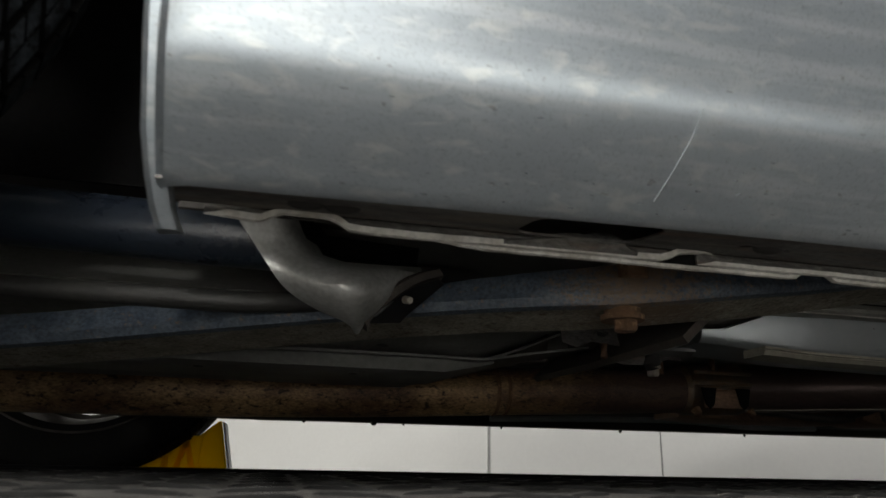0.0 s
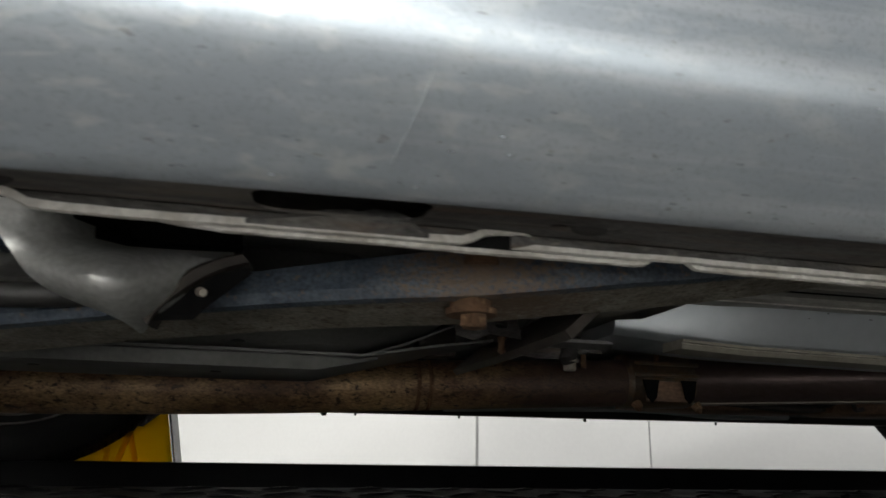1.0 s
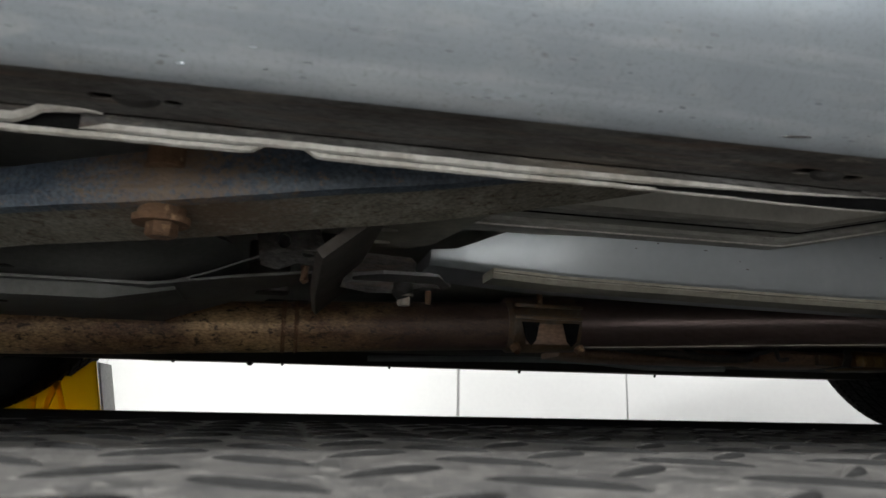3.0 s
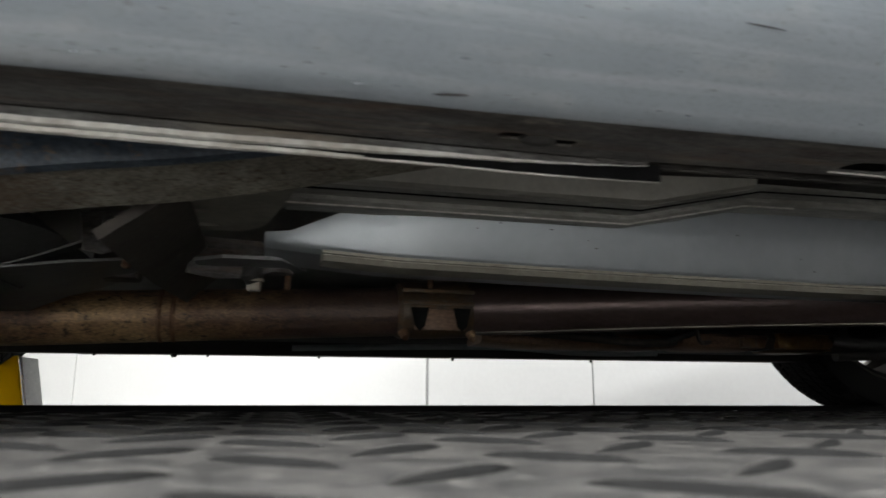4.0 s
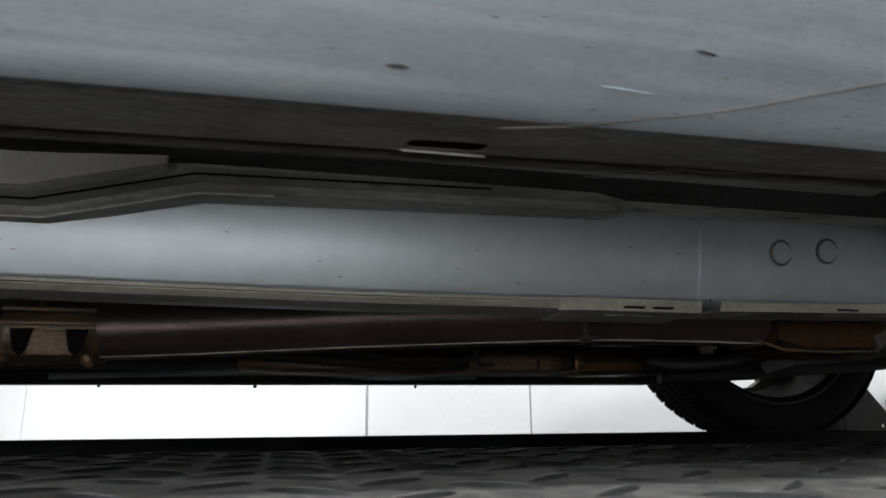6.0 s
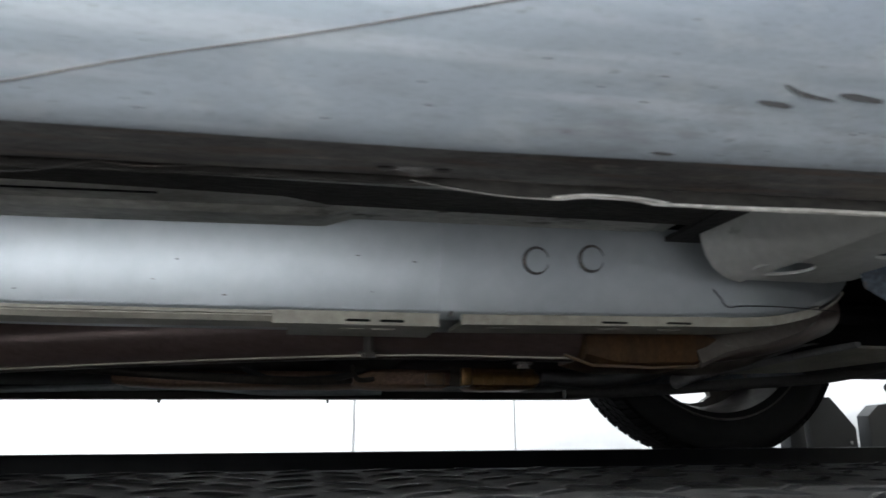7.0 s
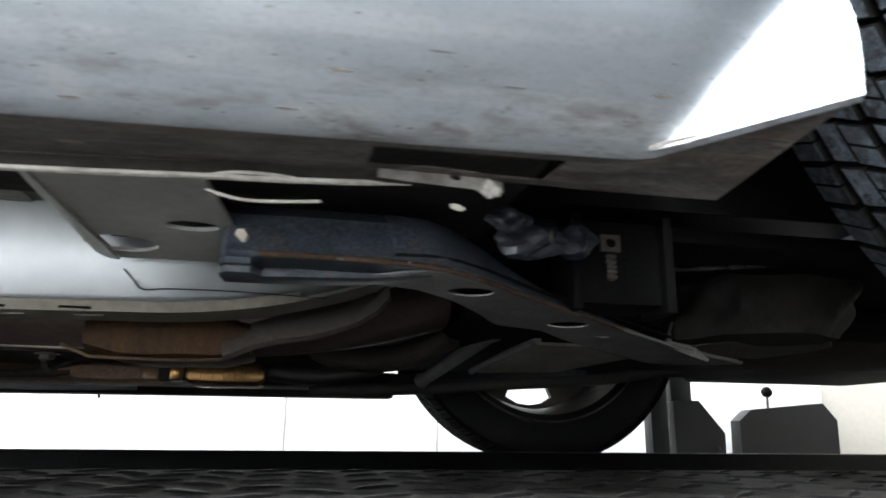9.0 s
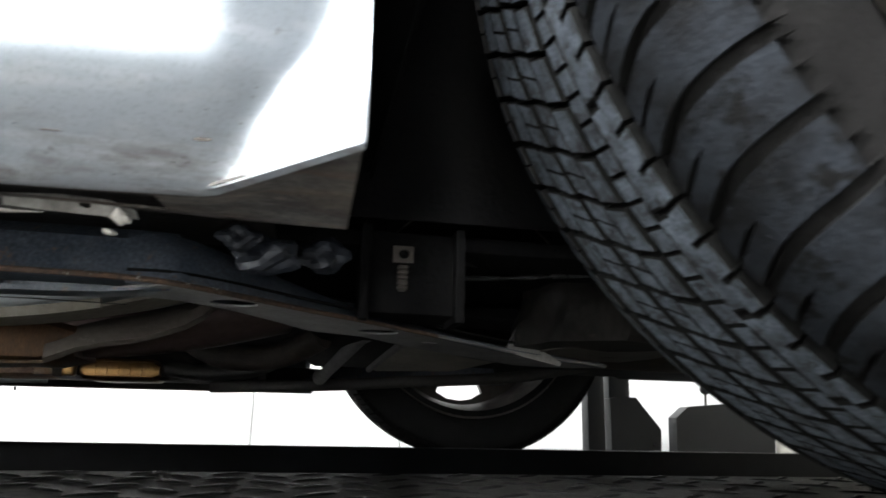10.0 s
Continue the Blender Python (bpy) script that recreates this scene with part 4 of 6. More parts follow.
for p in SMP:
    w = lerp_at([(-0.3, 0.040), (0.1, 0.040), (0.275, 0.036), (0.4, 0.038), (0.6, 0.022)], p.x)
    rows.append([(p.x, p.y - 0.020, p.z + 0.0012), (p.x, p.y + w - 0.004, p.z - 0.006), (p.x, p.y + w, p.z - 0.002), (p.x, p.y + w + 0.003, p.z + 0.03)])
loft(bm, rows)
solid(bm, 0.002)
part("lower_face", bm, ARMLOW_BLOOM, member, "dusty olive underside")
bm = bmesh.new()
hex_bolt(bm, pose(0.275, 0.500, 0.1425, 180, 0, 10), 0.0082, 0.0085, 1.35)
tube(bm, [(0.274, 0.502, 0.1415), (0.274, 0.502, 0.1450), (0.274, 0.502, 0.1455), (0.274, 0.502, 0.1500)], [0.0145, 0.0150, 0.0120, 0.0125], 20)
part("bolt", bm, RUST, member, "large rusty hexagon bolt")
bm = bmesh.new()
tube(bm, [(0.276, 0.488, 0.168), (0.276, 0.488, 0.190), (0.276, 0.488, 0.216)], [0.0100, 0.0092, 0.0095], 16)
part("bolt_sleeve", bm, RUST, member, "rusty bolt sleeve")
bm = bmesh.new()
sheet(bm, [(0.36, 0.50), (0.45, 0.47), (0.50, 0.468), (0.482, 0.532), (0.468, 0.608), (0.455, 0.672), (0.437, 0.697), (0.393, 0.698), (0.398, 0.60)], [ring(0.409, 0.596 + 0.041 * i, 0.0105, 0.0055, 14) for i in range(3)], lambda u, v: (u, v, 0.182), 0.003)
part("gusset_plate", bm, STRIP, car, "dusty gusset plate with pressed slots")

# fuel tank with its seam flange
bm = bmesh.new()


def tank_row(z, inset):
    pts = []
    for cx, cy, a0 in ((0.215, 0.70, -90), (0.215, 0.90, 0), (-0.42, 0.90, 90), (-0.42, 0.70, 180)):
        for k in range(6):
            a = radians(a0 + 18 * k)
            r = 0.045 - inset
            pts.append((cx + r * math.cos(a), cy + r * math.sin(a), z))
    return pts


loft(bm, [tank_row(z, i) for z, i in ((0.222, 0.03), (0.190, 0.0), (0.176, -0.034), (0.170, -0.042), (0.160, -0.020), (0.152, 0.004), (0.146, 0.022), (0.143, 0.034))], True, True)
tank = part("fuel_tank", bm, TANK, car, "dusty dark grey fuel tank")
bm = bmesh.new()
outl = [(0.36, 0.74), (0.30, 0.71), (0.235, 0.692), (0.15, 0.688), (-0.48, 0.688), (-0.48, 0.96), (0.20, 0.96), (0.36, 0.77)]
sheet(bm, outl, [], lambda u, v: (u, v, 0.1385 + 0.20 * max(0, u - 0.235)), 0.0022)
part("tank_seam", bm, TANK, tank)
bm = bmesh.new()
loft(bm, [[(x, 0.700, 0.1385), (x, 0.704, 0.1278), (x, 0.712, 0.1262), (x, 0.80, 0.1262), (x, 0.82, 0.139)] for x in [-0.5 + 0.05 * i for i in range(15)]] + [[(0.25, 0.715, 0.141), (0.25, 0.718, 0.1395), (0.25, 0.725, 0.139), (0.25, 0.78, 0.139), (0.25, 0.79, 0.142)]], False)
solid(bm, 0.002)
part("tank_tray", bm, TANK, tank)
# dark cylinders stand in for the shade inside the tank's holes
for cx in (0.137, 0.02, -0.1):
    bm = bmesh.new()
    tube(bm, [(cx, 0.683, 0.1445), (cx, 0.683, 0.1535)], 0.006, 14)
    part("drain_disc", bm, DARK, tank)
# smaller dark cylinders, again in place of shaded holes
for cx in (0.118, -0.02):
    bm = bmesh.new()
    tube(bm, [(cx, 0.735, 0.1255), (cx, 0.735, 0.128)], 0.0045, 12)
    part("drain_disc", bm, DARK, tank)

# pressed cup of the rear mounting
bm = bmesh.new()
LEFT = smooth_line([(0.008, 0.470, 0.196), (0.022, 0.484, 0.180), (0.038, 0.490, 0.160), (0.052, 0.493, 0.1455), (0.072, 0.505, 0.1370), (0.096, 0.520, 0.1325)], 4)
RIGHT = smooth_line([(0.142, 0.492, 0.196), (0.142, 0.505, 0.182), (0.136, 0.515, 0.166), (0.125, 0.519, 0.151), (0.112, 0.521, 0.139), (0.099, 0.521, 0.1325)], 4)
rows, hollows = [], []
for k, (a, b) in enumerate(zip(LEFT, RIGHT)):
    t = k / (len(LEFT) - 1)
    row, deep = [], []
    for i in range(17):
        u = i / 16
        p, w = a.lerp(b, u), math.sin(math.pi * u)
        belly = math.sin(math.pi * min(1.0, max(0.0, (t - 0.30) / 0.70))) ** 1.1
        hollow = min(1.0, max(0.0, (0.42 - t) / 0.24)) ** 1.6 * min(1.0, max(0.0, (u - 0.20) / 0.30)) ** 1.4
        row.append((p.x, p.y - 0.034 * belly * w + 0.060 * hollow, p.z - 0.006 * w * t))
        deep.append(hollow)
    rows.append(row)
    hollows.append(deep)
loft(bm, rows)
bm.faces.ensure_lookup_table()
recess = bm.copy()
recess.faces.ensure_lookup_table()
# the deep faces are split off and coloured black as shade
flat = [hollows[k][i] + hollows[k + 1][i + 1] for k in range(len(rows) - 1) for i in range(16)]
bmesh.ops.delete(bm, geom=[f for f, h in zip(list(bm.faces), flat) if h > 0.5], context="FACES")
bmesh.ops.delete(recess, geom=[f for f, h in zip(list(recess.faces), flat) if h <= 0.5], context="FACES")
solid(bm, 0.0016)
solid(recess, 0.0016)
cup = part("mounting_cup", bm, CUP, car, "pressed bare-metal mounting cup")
part("recess", recess, LINER_SHADE, cup, "hollow of the cup, coloured black as shade")
bm = bmesh.new()
rows = []
for p in smooth_line([(0.0985, 0.510, 0.1310), (0.101, 0.508, 0.1365), (0.107, 0.506, 0.1430), (0.121, 0.505, 0.1555), (0.133, 0.506, 0.1625), (0.146, 0.508, 0.1675)], 6):
    rows.append([(p.x - 0.0012, p.y - 0.004, p.z + 0.0012), (p.x + 0.0006, p.y - 0.006, p.z), (p.x + 0.0040, p.y - 0.004, p.z - 0.0034), (p.x + 0.0046, p.y + 0.004, p.z - 0.0036), (p.x + 0.006, p.y + 0.016, p.z - 0.003), (p.x, p.y + 0.016, p.z + 0.001)])
loft(bm, rows, True, True)
part("cup_bracket", bm, BRACKET, cup, "worn brown curved bracket")
bm = bmesh.new()
loft(bm, [[(0.103, 0.5135, 0.1310), (0.109, 0.5125, 0.1390), (0.124, 0.5115, 0.1525), (0.147, 0.513, 0.1640)], [(0.124, 0.515, 0.1330), (0.128, 0.514, 0.1380), (0.139, 0.513, 0.1480), (0.152, 0.514, 0.1600)]])
solid(bm, 0.002)
part("bracket_web", bm, LINER_SHADE, cup, "black recessed bracket web")
bm = bmesh.new()
hex_bolt(bm, pose(0.1265, 0.508, 0.1468, 105, 20, 25), 0.0026, 0.005, 1.0)
part("bolt", bm, STEEL, cup, "pale small bolt")

# sloping cross plate and exhaust hanger
# added black block: paints the gusset slots dark as if shaded
bm = bmesh.new()
box(bm, 0.385, 0.45, 0.575, 0.695, 0.190, 0.200, 0.002)
part("gusset_slot_shade", bm, GROOVE, car)
bm = bmesh.new()
loft(bm, [[(0.361, 0.562, 0.1412), (0.384, 0.567, 0.161), (0.407, 0.572, 0.181)], [(0.363, 0.741, 0.1430), (0.384, 0.745, 0.161), (0.404, 0.75, 0.179)], [(0.370, 0.92, 0.1490), (0.384, 0.92, 0.162), (0.400, 0.92, 0.176)]])
solid(bm, 0.007)
part("cross_plate", bm, DUSTY, car, "dusty sloping cross plate")
bm = bmesh.new()
sheet(bm, [(0.395, 0.74), (0.42, 0.72), (0.47, 0.72), (0.492, 0.77), (0.48, 0.80), (0.40, 0.80)], [ring(0.445, 0.762, 0.009, 0.006, 14)], lambda u, v: (u, v, 0.1635), 0.003)
hanger = part("hanger_bracket", bm, ARMPLATE, car, "pale exhaust hanger bracket")
bm = bmesh.new()
tube(bm, [(0.444, 0.765, 0.166), (0.444, 0.765, 0.156), (0.446, 0.766, 0.150)], [0.0115, 0.0105, 0.007], 14)
part("rubber_block", bm, DARK, hanger)
bm = bmesh.new()
hex_bolt(bm, pose(0.446, 0.766, 0.151, 180, 0, 12), 0.0068, 0.0085, 1.3)
part("bolt", bm, STEEL, hanger, "bright hexagon bolt")
bm = bmesh.new()
tube(bm, [(0.476, 0.80, 0.168), (0.476, 0.80, 0.150)], 0.003, 8)
part("stud", bm, RUST, hanger)

# tank strap and floor brackets behind the member
bm = bmesh.new()
loft(bm, [[p + Vector((0, 0, 0.0015)), p + Vector((0.002, -0.010, 0)), p + Vector((0.002, -0.010, -0.0015)), p + Vector((0, 0.012, -0.0005))] for p in smooth_line([(0.235, 0.715, 0.1415), (0.275, 0.718, 0.155), (0.320, 0.72, 0.1735), (0.350, 0.72, 0.1765), (0.375, 0.72, 0.170)], 5)], True, True)
part("tank_strap", bm, TANK, tank, "flat steel tank strap")
bm = bmesh.new()
sheet(bm, [(0.311, 0.192), (0.362, 0.196), (0.368, 0.178), (0.372, 0.160), (0.345, 0.164), (0.330, 0.158), (0.316, 0.162)], [ring(0.334, 0.183, 0.0055, 0.0065, 14), ring(0.355, 0.172, 0.006, 0.003, 12)], lambda u, v: (u, 0.705 - 0.15 * (u - 0.31), v), 0.002, (0, 1, 0))
part("floor_bracket", bm, UNDER, car, "grey bracket plate with a round hole")
# dark cylinder fills the round hole as its painted shade
bm = bmesh.new()
tube(bm, [(0.334, 0.725, 0.183), (0.334, 0.702, 0.183)], 0.0045, 12)
part("bracket_hole_shade", bm, DARK, car)
bm = bmesh.new()
sheet(bm, [(0.386, 0.157), (0.412, 0.153), (0.440, 0.154), (0.463, 0.161), (0.480, 0.160), (0.466, 0.172), (0.450, 0.186), (0.398, 0.188), (0.390, 0.172)], [], lambda u, v: (u, 0.766 - 0.4 * (v - 0.15), v), 0.0018, (0, 1, 0))
part("hanger_tongue", bm, UNDER, hanger, "jagged pale bracket edge")
bm = bmesh.new()
tube(bm, [(0.352, 0.69, 0.16), (0.352, 0.69, 0.148), (0.353, 0.69, 0.146)], [0.004, 0.004, 0.002], 8)
part("stud", bm, RUST, tank)
for x0, y0, z0, x1, z1 in ((0.30, 0.80, 0.155, 0.34, 0.205), (0.365, 0.78, 0.168, 0.392, 0.212)):
    bm = bmesh.new()
    box(bm, x0, x1, y0, y0 + 0.03, z0, z1, 0.004)
    part("floor_bracket", bm, BRACKET, car)

# exhaust line
bm = bmesh.new()
PX = [(-0.75, 1.06, 0.20), (-0.55, 1.02, 0.15), (-0.35, 1.0, 0.128), (-0.1, 0.995, 0.1265), (0.15, 0.995, 0.133), (0.4, 0.995, 0.145), (0.63, 0.998, 0.156)]
tube(bm, smooth_line(PX, 8), 0.0310, 28)
exhaust = part("exhaust_pipe", bm, PIPE, car, "rust-speckled exhaust pipe")
for cx in (0.335, 0.35):
    bm = bmesh.new()
    zc = lerp_at([(p[0], p[2]) for p in PX], cx)
    tube(bm, [(cx - 0.003, 0.995, zc), (cx, 0.995, zc), (cx + 0.003, 0.995, zc)], [0.0310, 0.0324, 0.0310], 28, False)
    part("weld_bead", bm, RUST, exhaust)
bm = bmesh.new()
P2 = [(0.70, 1.0, 0.163), (0.80, 0.985, 0.166), (0.95, 0.935, 0.170), (1.10, 0.875, 0.172), (1.25, 0.825, 0.1725), (1.42, 0.815, 0.171), (1.56, 0.82, 0.172), (1.66, 0.83, 0.185), (1.75, 0.86, 0.21)]
tube(bm, smooth_line(P2, 8), 0.036, 28)
front_pipe = part("front_pipe", bm, PIPE2, car, "smooth heat-tinted front exhaust pipe")
bm = bmesh.new()
tube(bm, smooth_line([(x, y - 0.0150, z - 0.0334) for x, y, z in P2[:6]], 8), 0.0012, 8)
part("pipe_seam", bm, STRIP, front_pipe, "thin pale rolled seam")
bm = bmesh.new()
tube(bm, [(0.615, 0.998, 0.157), (0.62, 0.998, 0.157), (0.71, 1.0, 0.162), (0.715, 1.0, 0.162)], [0.032, 0.0365, 0.0378, 0.0355], 28)
clamp = part("pipe_clamp", bm, CLAMP, exhaust, "tarnished exhaust sleeve clamp")
for z in (0.1785, 0.1635):
    bm = bmesh.new()
    box(bm, 0.619, 0.711, 0.955, 0.960, z - 0.0024, z + 0.0024, 0.0012)
    part("clamp_band", bm, CLAMP, clamp)
bm = bmesh.new()
box(bm, 0.634, 0.700, 0.9565, 0.962, 0.129, 0.156, 0.002)
part("clamp_plate", bm, BROWNPIPE, clamp, "brown rusty clamp plate")
for x in (0.640, 0.694):
    bm = bmesh.new()
    loft(bm, [[(x - 0.011, y, 0.157), (x + 0.011, y, 0.157), (x + 0.006, y, 0.134), (x, y, 0.128), (x - 0.006, y, 0.134)] for y in (0.9535, 0.958)], True, True)
    part("clamp_ear", bm, GROOVE, clamp, "dark pointed clamp ear")
for x in (0.620, 0.706):
    bm = bmesh.new()
    tube(bm, [(x, 0.962, 0.127), (x + 0.002, 0.958, 0.121), (x + 0.004, 0.960, 0.1175)], [0.007, 0.006, 0.003], 10)
    part("clamp_bolt", bm, RUST, clamp)
bm = bmesh.new()
tube(bm, [(0.655, 0.965, 0.176), (0.655, 0.965, 0.205)], 0.004, 8)
part("clamp_stud", bm, RUST, clamp)

# heat shields and engine pipes ahead of it
def shield(x0, x1, y, z0, z1, depth, mat, name, taper=0.012):
    bm = bmesh.new()
    rows = []
    for x, k in ((x0 - taper, 0.35), (x0, 0.0), (x0 + 0.3 * (x1 - x0), -0.06), (x0 + 0.6 * (x1 - x0), 0.02), (x1, 0.0), (x1 + taper, 0.35)):
        s = (z1 - z0) * k * 0.5
        rows.append([(x, y + 0.008, z1 - s), (x, y, z1 - s - 0.006), (x, y - 0.002, (z0 + z1) / 2), (x, y, z0 + s + 0.005), (x, y + 0.008, z0 + s), (x, y + depth, z0 + s), (x, y + depth, z1 - s)])
    loft(bm, rows, True, True)
    return part(name, bm, mat, car)


gold = tagged(shield(1.435, 1.535, 1.285, 0.137, 0.172, 0.09, GOLD, "heat_shield"), "golden crinkled heat shield")
for z in (0.1405, 0.168):
    bm = bmesh.new()
    tube(bm, [(1.432, 1.2825, z), (1.484, 1.281, z), (1.538, 1.2825, z)], 0.0022, 8)
    part("bead", bm, GOLD, gold)
bm = bmesh.new()
box(bm, 1.352, 1.384, 1.295, 1.31, 0.142, 0.164, 0.003)
part("pipe_clip", bm, CLAMP, car, "tarnished pipe clip")
for k in range(5):
    bm = bmesh.new()
    x = 1.449 + 0.0175 * k
    tube(bm, [(x, 1.290, 0.1715), (x, 1.2835, 0.167), (x, 1.2825, 0.1545), (x, 1.2835, 0.142), (x, 1.290, 0.1375)], 0.0009, 6)
    part("rib", bm, GOLD, gold)
bm = bmesh.new()
box(bm, 1.405, 1.424, 1.262, 1.28, 0.140, 0.170, 0.003)
part("pipe_clip", bm, GOLD, car, "brassy pipe clip")
bm = bmesh.new()
loft(bm, [[(x, y, z) for y, z in ((1.275, 0.172), (1.27, 0.160), (1.28, 0.140), (1.34, 0.138))] for x in (1.388, 1.41)] + [[(1.432, y, z) for y, z in ((1.29, 0.168), (1.288, 0.158), (1.29, 0.146), (1.34, 0.144))]])
solid(bm, 0.002)
part("flange_plate", bm, BRACKET, car)
for pts, r, mat in (([(1.00, 1.30, 0.20), (1.06, 1.29, 0.165), (1.10, 1.30, 0.150), (1.20, 1.32, 0.155), (1.26, 1.30, 0.175), (1.30, 1.28, 0.20)], 0.006, HOSE),
                    ([(1.22, 1.26, 0.20), (1.225, 1.255, 0.165), (1.235, 1.26, 0.148), (1.26, 1.27, 0.150)], 0.004, BRACKET),
                    ([(1.56, 1.30, 0.16), (1.62, 1.27, 0.152), (1.70, 1.22, 0.158), (1.76, 1.16, 0.185)], 0.014, HOSE),
                    ([(1.60, 1.15, 0.20), (1.66, 1.10, 0.168), (1.74, 1.05, 0.165), (1.80, 1.0, 0.19)], 0.018, BRACKET),
                    ([(0.72, 1.20, 0.165), (0.95, 1.22, 0.150), (1.15, 1.30, 0.148), (1.28, 1.36, 0.160)], 0.007, BRACKET)):
    bm = bmesh.new()
    tube(bm, smooth_line(pts, 7), r, 12)
    part("engine_hose", bm, mat, car)
bm = bmesh.new()
loft(bm, [[(x, 0.775, z), (x, 0.7715, z + 0.003), (x, 0.774, z + 0.012), (x, 0.790, z + 0.026), (x, 0.82, z + 0.032)] for x, z in ((1.542, 0.1290), (1.556, 0.1350), (1.567, 0.1400), (1.592, 0.1465), (1.619, 0.1506), (1.640, 0.1570), (1.662, 0.1650), (1.679, 0.1760), (1.692, 0.1910))])
solid(bm, 0.003)
part("pipe_shroud", bm, DUSTY, car, "dusty pipe shroud with a folded lower edge")
tagged(shield(1.26, 1.40, 1.31, 0.140, 0.170, 0.10, BROWNPIPE, "catalyst_pipe", 0.03))
tagged(shield(0.92, 1.20, 1.36, 0.142, 0.170, 0.10, BROWNPIPE, "heat_shield", 0.08))
amber = tagged(shield(1.452, 1.535, 0.775, 0.1275, 0.170, 0.08, AMBERPIPE, "heat_shield", 0.03), "amber tempered heat shield")
bm = bmesh.new()
tube(bm, [(1.402, 0.783, 0.1390), (1.428, 0.777, 0.1285), (1.49, 0.775, 0.1268), (1.54, 0.777, 0.1285), (1.562, 0.783, 0.1380)], 0.0016, 8)
part("bead", bm, CLAMP, amber, "bright folded edge")
tagged(shield(1.545, 1.62, 1.30, 0.140, 0.170, 0.08, DARK, "engine_pipe", 0.02))
for x, y, z in ((1.209, 0.79, 0.138), (1.375, 0.833, 0.134)):
    bm = bmesh.new()
    tube(bm, [(x, y, z + 0.03), (x, y, z)], 0.005, 10)
    hex_bolt(bm, pose(x, y, z, 180, 0, 0), 0.007, 0.005)
    part("stud", bm, BRACKET, car)

# far cover strip and far floor
bm = bmesh.new()
loft(bm, [[(x, 1.62, 0.19), (x, 1.64, 0.145 + 0.006 * x / 1.8), (x, 1.655, 0.131 + 0.008 * x / 1.8), (x, 1.70, 0.132 + 0.008 * x / 1.8), (x, 1.76, 0.1345 + 0.006 * x / 1.8), (x, 1.78, 0.142), (x, 1.80, 0.19)] for x in [-0.3 + 0.1 * i for i in range(22)]], True, True)
cover = part("side_cover", bm, DARK, car, "black underbody side cover")
for x, s in ((0.263, 0.007), (0.11, 0.004), (0.33, 0.003), (0.56, 0.003), (0.86, 0.004), (1.2, 0.003)):
    bm = bmesh.new()
    tube(bm, [(x, 1.656, 0.134), (x, 1.656, 0.129), (x, 1.656, 0.1285 - s * 0.5)], [s, s, s * 0.5], 10)
    part("cover_clip", bm, DARK, cover)
bm = bmesh.new()
tube(bm, smooth_line([(0.5, 1.55, 0.142), (0.9, 1.52, 0.150), (1.1, 1.5, 0.140), (1.3, 1.53, 0.144)], 8), 0.006, 8)
part("brake_line", bm, RAIL, car)
bm = bmesh.new()
box(bm, 0.30, 1.30, 1.16, 1.60, 0.170, 0.20, 0.01)
part("floor_rib", bm, DARK, car)
bm = bmesh.new()
box(bm, 1.18, 1.70, 1.42, 1.63, 0.150, 0.20, 0.012)
part("centre_tray", bm, DARK, car)
bm = bmesh.new()
box(bm, 0.20, 1.20, 1.40, 1.62, 0.158, 0.20, 0.012)
part("centre_tray", bm, DARK, car)

# wheels
TYRE_R = 0.364


def tyre_bm(inner=False):
    """Axis along y, from y=0 (inner side) to y=-0.2 (outer side)."""
    bm = bmesh.new()
    prof = [(0.252, -0.02), (0.28, -0.004), (0.312, 0.002), (0.338, -0.004), (0.350, -0.013), (0.3555, -0.025), (0.3565, -0.10), (0.3555, -0.175), (0.350, -0.187), (0.338, -0.197), (0.312, -0.203), (0.28, -0.196), (0.252, -0.18)]
    n = 96
    loft(bm, [[(r * math.cos(a), y, r * math.sin(a)) for r, y in prof] for a in (2 * math.pi * k / n for k in range(n + 1))])
    bmesh.ops.remove_doubles(bm, verts=bm.verts, dist=1e-5)
    return bm


def blocks_bm(verts, faces, tops):
    """Blocks with dusty tops (the first material) and flanks painted dark as groove shade."""
    bm = bmesh.new()
    me = bpy.data.meshes.new("tmp")
    me.from_pydata(verts, [], faces)
    me.polygons.foreach_set("material_index", [0 if i in tops else 1 for i in range(len(faces))])
    bm.from_mesh(me)
    bpy.data.meshes.remove(me)
    return bm


